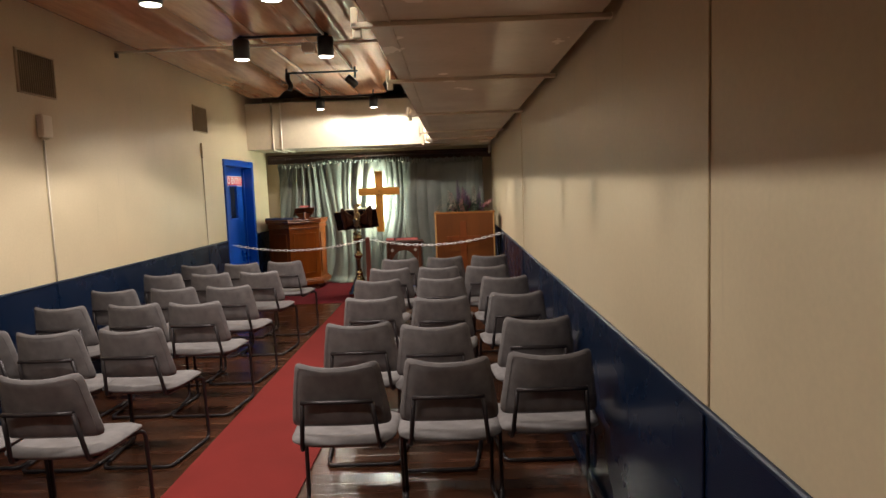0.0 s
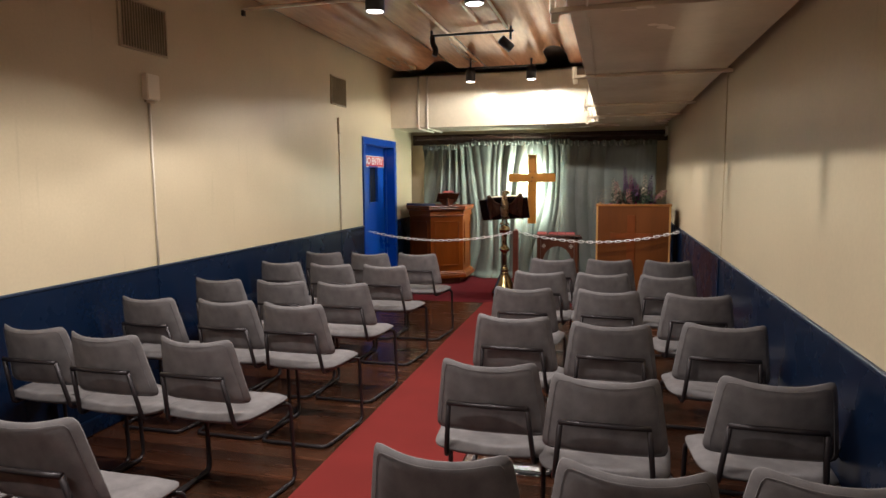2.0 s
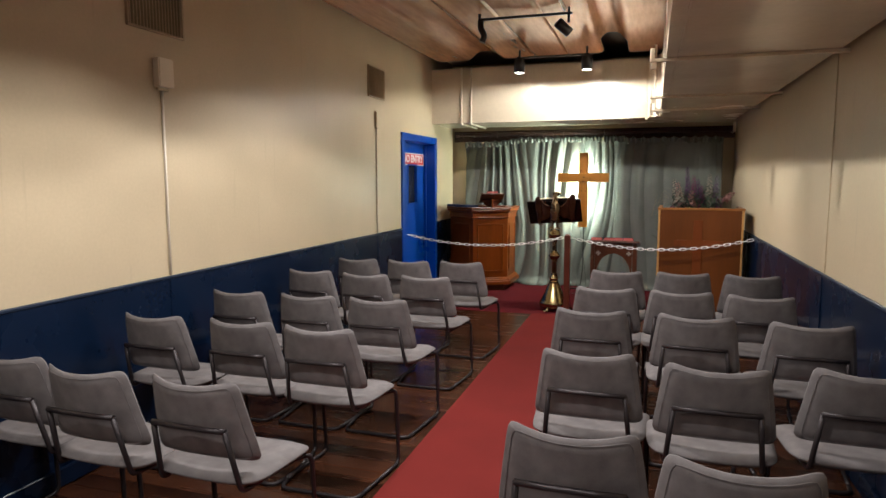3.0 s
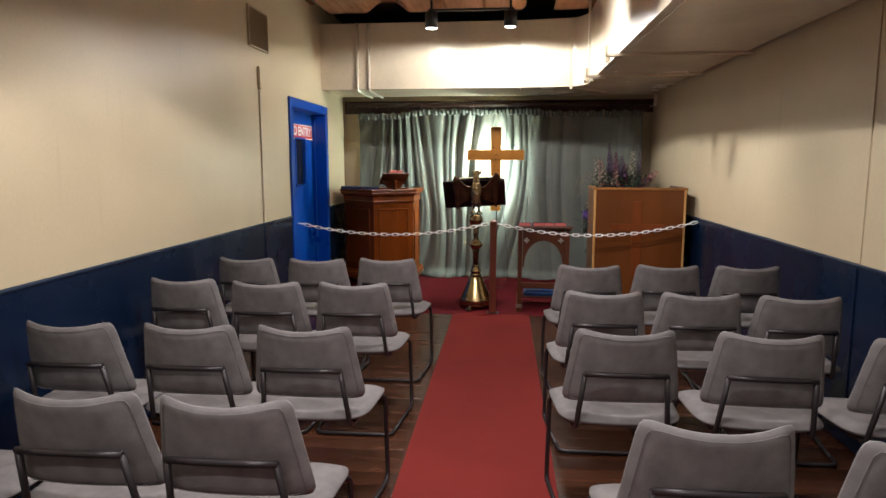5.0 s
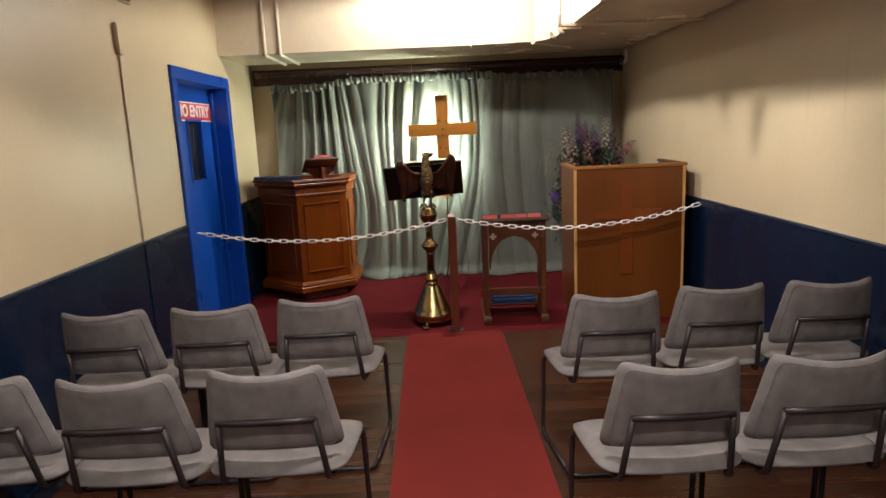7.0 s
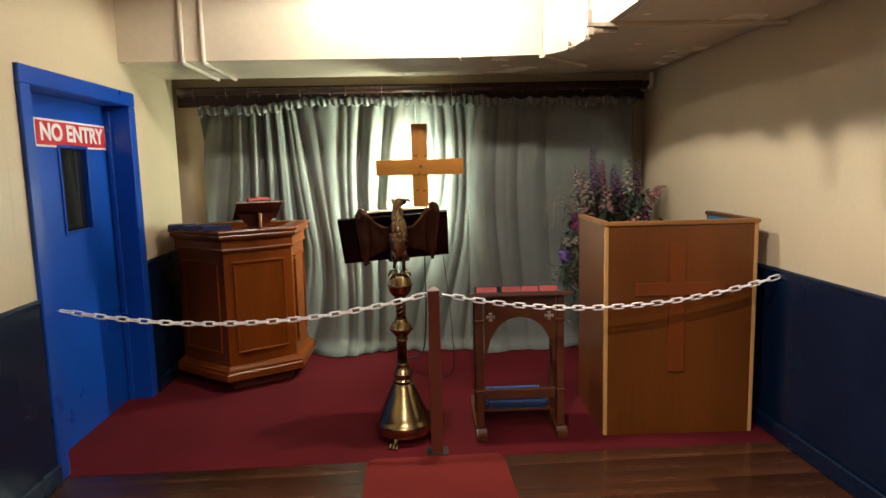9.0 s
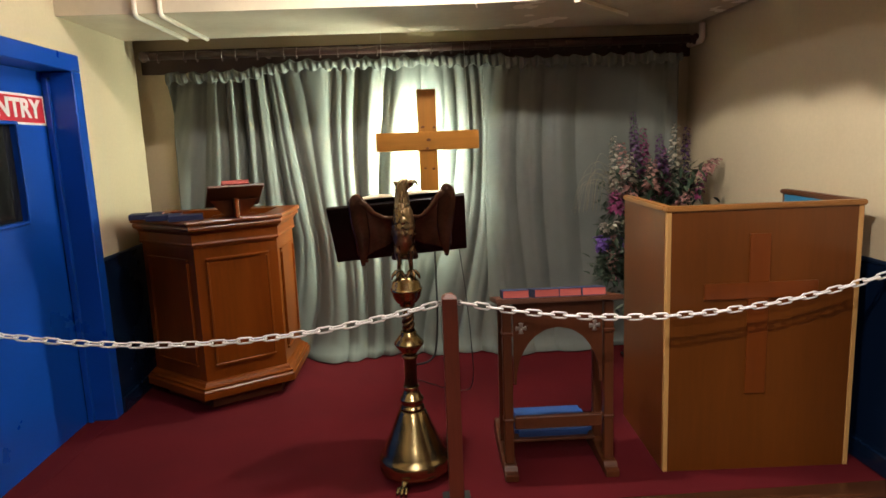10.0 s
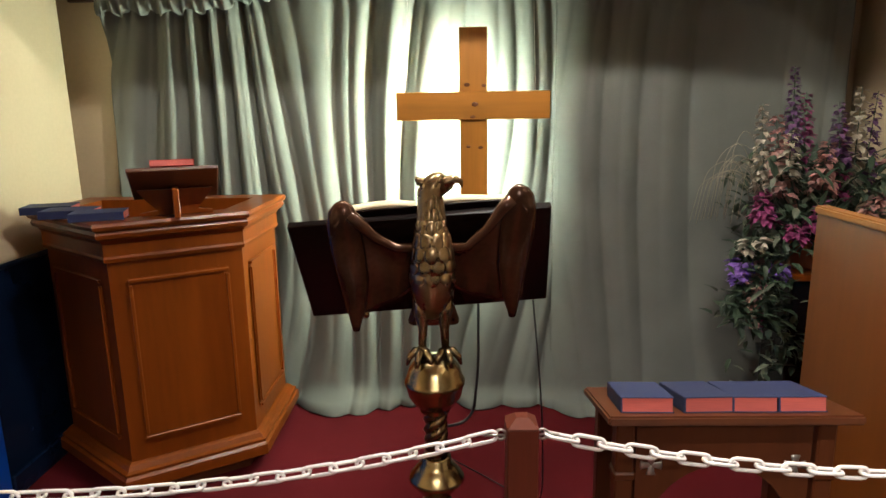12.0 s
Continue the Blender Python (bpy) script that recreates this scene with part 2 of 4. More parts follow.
def prism_bm(outline, depth, axis="y", bevel=0.0):
    """A flat outline (two coordinates) given thickness along an axis, from 0 to depth."""
    b = bmesh.new()
    put = {"y": lambda u, v: (u, 0, v), "z": lambda u, v: (u, v, 0), "x": lambda u, v: (0, u, v)}[axis]
    step = Vector({"y": (0, depth, 0), "z": (0, 0, depth), "x": (depth, 0, 0)}[axis])
    f = b.faces.new([b.verts.new(put(u, v)) for u, v in outline])
    ext = bmesh.ops.extrude_face_region(b, geom=[f])
    bmesh.ops.translate(b, vec=step, verts=[e for e in ext["geom"] if isinstance(e, bmesh.types.BMVert)])
    bmesh.ops.recalc_face_normals(b, faces=b.faces)
    if bevel:
        bmesh.ops.bevel(b, geom=[e for e in b.edges if len(e.link_faces) == 2 and e.calc_face_angle() > 0.5], offset=bevel, segments=2, affect="EDGES")
    return b


def part(name, bm, mat, parent=None, label="", smooth=False):
    """Links a bmesh as one mesh object, under a thing or a part."""
    me = bpy.data.meshes.new(name)
    if smooth:
        for f in bm.faces:
            f.smooth = True
    bm.to_mesh(me)
    bm.free()
    me.materials.append(mat)
    ob = new(name, me)
    if parent is not None:
        ob.parent = parent
    return tagged(ob, label) if label else ob


def thing(name, label, category, m=None, group="", kind=""):
    ob = tagged(new(name), label, category, group, kind)
    if m is not None:
        ob.matrix_world = m
    return ob


def structure(name, bm, mat, label, category):
    return tagged(part(name, bm, mat), label, category, kind="structure")


# ---- floor, carpets ----
structure("floor", box_bm(XL - 0.2, XR + 0.2, YS - 0.2, YB + 0.2, -0.2, -0.012), PLANKGAP, "dark sub floor under polished boards", "floor")
structure("carpet_platform", box_bm(XL + 0.004, XR - 0.004, 8.84, YB - 0.004, -0.011, 0.003, 0.002), CARPET, "dark wine red fitted carpet at the front", "carpet")
structure("carpet_threshold", box_bm(XL - 0.16, XL + 0.003, 8.88, 9.98, -0.011, 0.0025, 0.002), CARPET, "wine red carpet running up to the door", "carpet")


def runner():
    """The aisle runner, with its far end rounded."""
    x0, x1, y0, y1, r = -1.515, -0.79, YS + 0.02, 8.85, 0.07
    pts = [(x0, y0), (x1, y0), (x1, y1 - r)]
    pts += [(x1 - r + r * math.cos(a), y1 - r + r * math.sin(a)) for a in (0.4, 0.8, 1.2)]
    pts += [(x1 - r, y1), (x0 + r, y1)]
    pts += [(x0 + r + r * math.cos(a), y1 - r + r * math.sin(a)) for a in (1.94, 2.34, 2.74)]
    pts += [(x0, y1 - r)]
    ob = part("aisle_runner", prism_bm(pts, 0.008, "z"), RUNNER)
    ob.location.z = 0.0035
    tagged(ob, "long red carpet runner laid along the aisle", "carpet")


runner()

# ---- walls ----
DOOR_Y0, DOOR_Y1, DOOR_TOP = 8.785, 10.075, 2.07
WT = 0.22


def walls():
    b = box_bm(XL - WT, XL, YS - WT, DOOR_Y0, -0.1, 3.3)
    box_bm(XL - WT, XL, DOOR_Y0, DOOR_Y1, DOOR_TOP, 3.3, bm=b)
    box_bm(XL - WT, XL, DOOR_Y1, 10.88, -0.1, 3.3, bm=b)
    structure("wall_west", b, CREAM, "cream painted wall with dado", "wall")
    structure("wall_east", box_bm(XR, XR + WT, YS - WT, YB + WT, -0.1, 3.3), CREAM, "cream painted wall with sheet joints", "wall")
    b = box_bm(XL - WT, XR, YB, YB + WT, -0.1, 3.3)
    box_bm(XL - 0.14, XL - 0.10, 10.88, YB, -0.1, 3.3, bm=b)
    structure("wall_north", b, CREAM, "beige wall behind the curtain", "wall")
    structure("wall_south", box_bm(XL, XR, YS - WT, YS, -0.1, 3.3), CREAM, "plain cream wall behind the seats", "wall")


walls()
DADO = 0.945


def dado():
    for name, x0, x1, runs in (("dado_west", XL, XL + 0.012, ((YS, DOOR_Y0 - 0.001), (DOOR_Y1 + 0.001, 10.88))), ("dado_east", XR - 0.012, XR, ((YS, YB),))):
        d = 1 if x0 == XL else -1
        wall = XL if d == 1 else XR
        b = bmesh.new()
        cap, skirt = bmesh.new(), bmesh.new()
        for y0, y1 in runs:
            box_bm(x0, x1, y0, y1, 0.0, DADO - 0.02, bm=b)
            u = sorted((wall, wall + d * 0.019))
            box_bm(u[0], u[1], y0, y1, DADO - 0.0195, DADO, 0.005, bm=cap)
            u = sorted((wall + d * 0.012, wall + d * 0.034))
            box_bm(u[0], u[1], y0, y1, 0.003, 0.10, 0.006, bm=skirt)
        structure(name, b, NAVY, "glossy navy painted dado boarding", "wall panelling")
        structure(name.replace("dado", "dado_rail"), cap, NAVYRAIL, "navy painted dado rail", "trim")
        structure(name.replace("dado", "baseboard"), skirt, NAVY, "navy painted skirting board", "trim")
    # cover strips over the sheet joints
    for y in (-0.5, 1.73, 6.225):
        structure("trim_joint", box_bm(XR - 0.007, XR, y - 0.018, y + 0.018, DADO + 0.001, 2.985, 0.002), CREAM, "cream painted cover strip on a wall joint", "trim")
        structure("trim_joint", box_bm(XR - 0.020, XR - 0.013, y - 0.018, y + 0.018, 0.10, DADO - 0.022, 0.002), NAVY, "navy painted cover strip on a wall joint", "trim")
    for y in (4.93, 8.075):
        structure("trim_joint", box_bm(XL + 0.013, XL + 0.020, y - 0.016, y + 0.016, 0.10, DADO - 0.022, 0.002), NAVY, "navy painted cover strip on a wall joint", "trim")


dado()


def ceiling_height(x):
    """Sagging brown sheets with smooth troughs and two narrow seams between them."""
    z = TOP + 0.005 * math.sin((x + 0.3) * 7.4)
    for c, w, d in ((-3.03, 0.10, 0.10), (-2.26, 0.17, 0.11), (-0.72, 0.12, 0.10)):
        z += d * math.exp(-((x - c) / w) ** 4)
    for c in (-1.255, -1.66):
        z += 0.03 * math.exp(-((x - c) / 0.010) ** 2)
    return z


def ceiling():
    xs = sorted(set([XL + (XR - XL) * i / 110 for i in range(111)] + [c + o for c in (-1.255, -1.66) for o in (-0.02, -0.01, -0.004, 0.004, 0.01, 0.02)]))
    b = bmesh.new()
    ys = [YS + (YF - YS) * j / 40 for j in range(41)]
    g = [[b.verts.new((x, y, ceiling_height(x) + 0.006 * noise.noise((x * 1.5, y * 0.7, 3)))) for y in ys] for x in xs]
    for i in range(len(xs) - 1):
        for j in range(40):
            if j == 39 or (j >= 37 and -0.86 < xs[i] < -0.58):
                continue
            b.faces.new((g[i][j], g[i][j + 1], g[i + 1][j + 1], g[i + 1][j])).smooth = True
    structure("ceiling", b, CEIL, "brown varnished ceiling sheets with dark troughs", "ceiling")
    structure("ceiling_void", box_bm(XL - WT, XR + WT, YS - WT, YB + WT, 3.17, 3.3), CEILDARK, "dark underside of the floor above", "ceiling")


ceiling()


def bulkhead():
    """Boxed duct along the east wall, turning with a rounded corner into the bulkhead over the curtain."""
    n = 10
    cx, cy, rx, ry = -0.36, 9.50, 0.16, 0.37
    pts = [(XL, YF), (-0.88, YF + 0.005)]
    pts += [(cx + rx * math.sin(a), cy + ry * math.cos(a)) for a in [i / n * math.pi / 2 for i in range(n + 1)]]
    pts += [(DUCT_X - 0.02, YS), (XR - 0.065, YS), (XR - 0.065, 10.76), (XL, 10.76)]
    b = prism_bm([(u, v) for u, v in pts], 0.70, "z")
    bmesh.ops.translate(b, vec=(0, 0, DUCT_Z), verts=b.verts)
    structure("bulkhead", b, DUCTPAINT, "cream painted boxed duct and bulkhead under the ceiling", "bulkhead")
    # stiffening angles across the underside
    for y in (1.2, 2.66, 4.05, 5.92, 7.8, 8.95):
        bb = box_bm(DUCT_X - 0.05, XR - 0.02, y - 0.02, y + 0.02, DUCT_Z - 0.022, DUCT_Z - 0.0005, 0.003)
        box_bm(DUCT_X - 0.05, DUCT_X - 0.024, y - 0.02, y + 0.02, DUCT_Z - 0.02, DUCT_Z + 0.06, 0.004, bm=bb)
        box_bm(DUCT_X - 0.045, DUCT_X - 0.010, y - 0.012, y + 0.012, DUCT_Z - 0.062, DUCT_Z - 0.021, 0.004, bm=bb)
        structure("trim_angle", bb, DUCTPAINT, "cream painted stiffening angle under the duct", "trim")
    structure("trim_lip", box_bm(DUCT_X + 0.10, DUCT_X + 0.112, YS, 8.9, DUCT_Z - 0.008, DUCT_Z - 0.0005, 0.002), DUCTPAINT, "folded seam along the duct", "trim")
    structure("trim_joint", box_bm(-0.372, -0.345, 9.862, 9.872, DUCT_Z - 0.004, 2.95, 0.002), DUCTPAINT, "cream painted cover strip on the bulkhead", "trim")
    bb = box_bm(0, 0.62, -0.02, 0.02, DUCT_Z - 0.024, DUCT_Z - 0.0005, 0.003)
    bmesh.ops.transform(bb, matrix=Matrix.Translation((-0.35, 9.86, 0)) @ Matrix.Rotation(radians(48), 4, "Z"), verts=bb.verts)
    structure("trim_batten", bb, DUCTPAINT, "cream painted batten under the bulkhead", "trim")
    for x, y, turn in ((-0.225, 9.62, 60), (-0.205, 9.36, 85), (-0.215, 9.14, 90)):
        bb = box_bm(-0.035, 0.035, -0.022, 0.012, DUCT_Z - 0.012, DUCT_Z - 0.0005, 0.003)
        box_bm(-0.035, 0.035, 0.006, 0.012, DUCT_Z - 0.012, DUCT_Z + 0.035, 0.002, bm=bb)
        bmesh.ops.transform(bb, matrix=Matrix.Translation((x, y, 0)) @ Matrix.Rotation(radians(turn), 4, "Z"), verts=bb.verts)
        structure("trim_clip", bb, WHITE, "small white clip on the duct edge", "trim")
    # dark recess over the curtain
    structure("ceiling_recess", box_bm(XL - 0.1, XR, 10.762, YB, 2.32, 2.36), CREAM, "cream recess over the curtain", "ceiling")


bulkhead()


# ---- pipes, boxes and vents ----
def pipe(name, pts, r, mat, label, category="pipe"):
    return tagged(part(name, tube_bm(pts, r, 10), mat), label, category)


def services():
    pipe("ceiling_conduit", [(-1.036, YS + 0.01, 2.972), (-1.036, 7.5, 2.972)], 0.0115, WHITE, "thin cream conduit along the brown ceiling", "conduit")
    pp = thing("cross_pipe", "cream painted pipe across the ceiling with a box", "pipe")
    part("pipe", tube_bm([(XL + 0.001, 6.13, 2.952), (DUCT_X + 0.001, 6.08, 2.952)], 0.013, 10), WHITE, pp)
    part("junction_box", box_bm(-1.28, -1.17, 6.03, 6.14, 2.87, 2.955, 0.012, segments=2), WHITE, pp)
    part("bracket", box_bm(XL + 0.001, XL + 0.03, 6.115, 6.145, 2.90, 2.945, 0.004), BLACK, pp, "dark wall bracket")
    for x in (-2.66, -2.53):
        pipe("bulkhead_conduit", rounded([(x, YF - 0.014, 2.95), (x, YF - 0.014, DUCT_Z - 0.014), (x, 10.70, DUCT_Z - 0.014)], 0.03), 0.0125, WHITE, "cream painted conduit down the bulkhead and under it", "conduit")
    pipe("bulkhead_conduit", rounded([(DUCT_X - 0.0, 9.1, 2.94), (DUCT_X - 0.0, 9.1, DUCT_Z - 0.01), (DUCT_X + 0.16, 9.1, DUCT_Z - 0.01)], 0.03), 0.011, WHITE, "cream painted conduit down the duct side", "conduit")
    for x in (-0.885,):
        hk = tube_bm(rounded([(x, YF - 0.004, 2.27), (x, YF - 0.02, 2.25), (x + 0.01, YF - 0.012, 2.225)], 0.01), 0.004)
        tagged(part("hook", hk, WHITE), "small white cable hook on the bulkhead edge", "hook")
    for y, z0, wide in ((4.93, 2.068, 0.062), (8.07, 2.07, 0.03)):
        bx = thing("wall_box", "cream wall box with a conduit running down to the dado", "junction box", group="wall boxes")
        part("box", box_bm(XL, XL + (0.05 if wide > 0.05 else 0.026), y - wide, y + wide, z0, 2.235, 0.006, segments=2), WHITE if wide > 0.05 else CREAM, bx)
        part("flange", box_bm(XL, XL + 0.024, y - wide * 0.72, y + wide * 0.72, z0 - 0.018, z0 - 0.001, 0.004), VENTM, bx)
        part("conduit", tube_bm([(XL + 0.008, y, z0 - 0.01), (XL + 0.008, y, DADO + 0.001)], 0.0075, 8), WHITE, bx)
    for y0, y1, z0, z1 in ((4.68, 5.135, 2.376, 2.70), (7.87, 8.29, 2.37, 2.69)):
        v = thing("wall_vent", "beige wall vent with upright slats", "vent", group="wall vents")
        part("backing", box_bm(XL + 0.0005, XL + 0.004, y0 + 0.01, y1 - 0.01, z0 + 0.01, z1 - 0.01), SHADE, v)
        fr = box_bm(XL + 0.001, XL + 0.02, y0, y1, z0, z0 + 0.014, 0.002)
        box_bm(XL + 0.001, XL + 0.02, y0, y1, z1 - 0.014, z1, 0.002, bm=fr)
        box_bm(XL + 0.001, XL + 0.02, y0, y0 + 0.014, z0 + 0.0145, z1 - 0.0145, 0.002, bm=fr)
        box_bm(XL + 0.001, XL + 0.02, y1 - 0.014, y1, z0 + 0.0145, z1 - 0.0145, 0.002, bm=fr)
        part("frame", fr, VENTM, v)
        n = 17
        for i in range(n):
            y = y0 + 0.014 + (y1 - y0 - 0.028) * (i + 0.5) / n
            s = box_bm(-0.0075, 0.0075, -0.0018, 0.0018, z0 + 0.0145, z1 - 0.0145)
            bmesh.ops.transform(s, matrix=Matrix.Translation((XL + 0.012, y, 0)) @ Matrix.Rotation(radians(-60), 4, "Z"), verts=s.verts)
            part("slat", s, VENTM, v)


services()


# ---- ceiling lamps ----
def can_bm(r, h):
    return lathe_bm([(0.02, h + 0.012), (r * 0.93, h + 0.01), (r, h), (r, 0.0), (r - 0.006, 0.0), (r - 0.01, 0.03), (0.001, 0.031)], 24)


def track_pair(y, zc, r=0.072, h=0.165, xs=LAMP_XS):
    t = thing("track_light", "black track with two cylinder downlights under the ceiling", "ceiling light", group="ceiling lights")
    part("track", box_bm(xs[0] - 0.03, xs[1] + 0.03, y - 0.012, y + 0.012, zc + h + 0.02, zc + h + 0.04, 0.003), BLACK, t)
    for x in xs:
        part("hanger", tube_bm([(x, y, zc + h + 0.005), (x, y, 2.99)], 0.012), BLACK, t)
        c = part("can", can_bm(r, h), BLACK, t)
        c.location = (x, y, zc)
        d = part("lens", lathe_bm([(0.001, -0.006), (r * 0.5, -0.004), (r - 0.010, 0.002), (r - 0.010, 0.02), (0.001, 0.021)], 24), LENS, c)
    return t


for yy in (0.6, 2.35, 4.1, 5.85):
    track_pair(yy, 2.777)
track_pair(9.2, 2.735, 0.062, 0.14, (-1.76, -1.0))


def tilted_track():
    t = thing("track_light", "black track with one tilted spotlight and an empty lamp arm", "ceiling light", group="ceiling lights")
    part("track", box_bm(-1.80, -0.97, 7.468, 7.492, 2.93, 2.95, 0.003), BLACK, t)
    for x in (-1.79, -1.0):
        part("hanger", tube_bm([(x, 7.48, 2.93), (x, 7.48, 2.99)], 0.012), BLACK, t)
    part("arm", tube_bm([(-1.0, 7.48, 2.93), (-1.0, 7.48, 2.86)], 0.012), BLACK, t)
    c = part("can", can_bm(0.045, 0.13), BLACK, t)
    c.matrix_local = look((-1.0, 7.53, 2.785), (0.7, 8.6, 1.25)) @ pose(0, 0, 0)
    part("lens", lathe_bm([(0.001, -0.006), (0.02, -0.004), (0.034, 0.002), (0.034, 0.02), (0.001, 0.021)], 20), LENS, c)
    part("empty_holder", tube_bm(rounded([(-1.78, 7.48, 2.93), (-1.78, 7.48, 2.86), (-1.74, 7.47, 2.80), (-1.76, 7.46, 2.74)], 0.03), 0.028, 10), BLACK, t, "empty black lamp holder")


tilted_track()


# ---- door and sign ----
def door():
    d = thing("door_1", "bright blue painted door with a narrow dark window, closed", "door", kind="structure")
    f = 0.09
    fr = box_bm(XL - 0.15, XL + 0.022, DOOR_Y0, DOOR_Y0 + f, 0, DOOR_TOP - f - 0.001, 0.005)
    box_bm(XL - 0.15, XL + 0.022, DOOR_Y1 - f, DOOR_Y1, 0, DOOR_TOP - f - 0.001, 0.005, bm=fr)
    box_bm(XL - 0.15, XL + 0.022, DOOR_Y0, DOOR_Y1, DOOR_TOP - f, DOOR_TOP, 0.005, bm=fr)
    part("frame", fr, DOORBLUE, d)
    st = box_bm(XL - 0.13, XL - 0.10, DOOR_Y1 - f - 0.03, DOOR_Y1 - f - 0.001, 0.003, DOOR_TOP - f - 0.03, 0.003)
    box_bm(XL - 0.13, XL - 0.10, DOOR_Y0 + f + 0.001, DOOR_Y0 + f + 0.03, 0.003, DOOR_TOP - f - 0.03, 0.003, bm=st)
    part("door_stop", st, DOORBLUE, d)
    y0, y1, w0, w1, v0, v1 = DOOR_Y0 + f + 0.003, DOOR_Y1 - f - 0.003, 9.375, 9.675, 1.218, 1.695
    xa, xb = XL - 0.178, XL - 0.135
    lf = box_bm(xa, xb, y0, w0, 0.006, DOOR_TOP - f - 0.003)
    box_bm(xa, xb, w1, y1, 0.006, DOOR_TOP - f - 0.003, bm=lf)
    box_bm(xa, xb, w0, w1, 0.006, v0, bm=lf)
    box_bm(xa, xb, w0, w1, v1, DOOR_TOP - f - 0.003, bm=lf)
    leaf = part("leaf", lf, DOORBLUE, d)
    bd = bmesh.new()
    for a, b2, c, e in ((w0 - 0.018, w0, v0 - 0.018, v1 + 0.018), (w1, w1 + 0.018, v0 - 0.018, v1 + 0.018), (w0, w1, v0 - 0.018, v0), (w0, w1, v1, v1 + 0.018)):
        box_bm(xb, xb + 0.01, a, b2, c, e, 0.003, bm=bd)
    part("window_bead", bd, DOORBLUE, leaf)
    part("pane", box_bm(xa + 0.012, xa + 0.018, w0 - 0.001, w1 + 0.001, v0 - 0.001, v1 + 0.001), GLASSDARK, leaf, "dark glass pane")
    structure("backdrop_passage", box_bm(XL - WT - 0.05, XL - WT - 0.01, DOOR_Y0 - 0.3, DOOR_Y1 + 0.3, 0, 2.4), CEILDARK, "dark space behind the door", "backdrop")


door()


def letters(text, size, m, mat, parent, bold=0.0):
    cu = bpy.data.curves.new("letters", "FONT")
    cu.body, cu.size, cu.extrude, cu.offset = text, size, 0.0012, bold
    cu.align_x, cu.align_y = "CENTER", "CENTER"
    tmp = new("tmp", cu)
    me = bpy.data.meshes.new_from_object(tmp)
    bpy.data.objects.remove(tmp)
    me.materials.append(mat)
    ob = new("lettering", me)
    ob.parent = parent
    ob.matrix_local = m
    return ob


def sign():
    x = XL - 0.1345
    s = thing("door_sign", "red and white no entry sign fixed to the blue door", "sign", pose(x, 9.55, 1.774))
    part("plate", box_bm(0, 0.003, -0.405, 0.405, -0.077, 0.077, 0.001), SIGNWHITE, s)
    part("field", box_bm(0.0034, 0.0042, -0.392, 0.392, -0.065, 0.065), SIGNRED, s, "red field")
    letters("NO ENTRY", 0.128, Matrix.Translation((0.0055, 0, 0.001)) @ pose(0, 0, 0, 90, 0, 90) @ Matrix.Diagonal((1.12, 1, 1, 1)), SIGNWHITE, s, 0.0045)


sign()


# ---- chairs ----
def grid_bm(nu, nv, f, thick, d=None):
    """A closed slab: f(u, v) gives a point and its outward normal; thick(u, v) the half thickness."""
    b = bmesh.new()
    sides = []
    for s in (1, -1):
        sides.append([[b.verts.new(f(i / nu, j / nv)[0] + f(i / nu, j / nv)[1] * s * thick(i / nu, j / nv)) for j in range(nv + 1)] for i in range(nu + 1)])
    for s, g in enumerate(sides):
        for i in range(nu):
            for j in range(nv):
                q = (g[i][j], g[i + 1][j], g[i + 1][j + 1], g[i][j + 1])
                b.faces.new(q if s == 0 else q[::-1])
    rim = [(i, 0) for i in range(nu)] + [(nu, j) for j in range(nv)] + [(i, nv) for i in range(nu, 0, -1)] + [(0, j) for j in range(nv, 0, -1)]
    for (i, j), (k, l) in zip(rim, rim[1:] + rim[:1]):
        b.faces.new((sides[0][k][l], sides[0][i][j], sides[1][i][j], sides[1][k][l]))
    bmesh.ops.recalc_face_normals(b, faces=b.faces)
    for fc in b.faces:
        fc.smooth = True
    return b


def squircle(u, v, p=5.0):
    """Maps the unit square to a rounded square in -1..1."""
    a, c = 2 * u - 1, 2 * v - 1
    m = max(abs(a), abs(c))
    if m < 1e-6:
        return 0.0, 0.0
    n = (abs(a / m) ** p + abs(c / m) ** p) ** (1 / p)
    return a / n, c / n


def edge_round(u, v, t, k=0.16):
    m = max(abs(2 * u - 1), abs(2 * v - 1))
    e = max(0.0, (m - (1 - k)) / k)
    return t * math.sqrt(max(0.03, 1 - e * e))


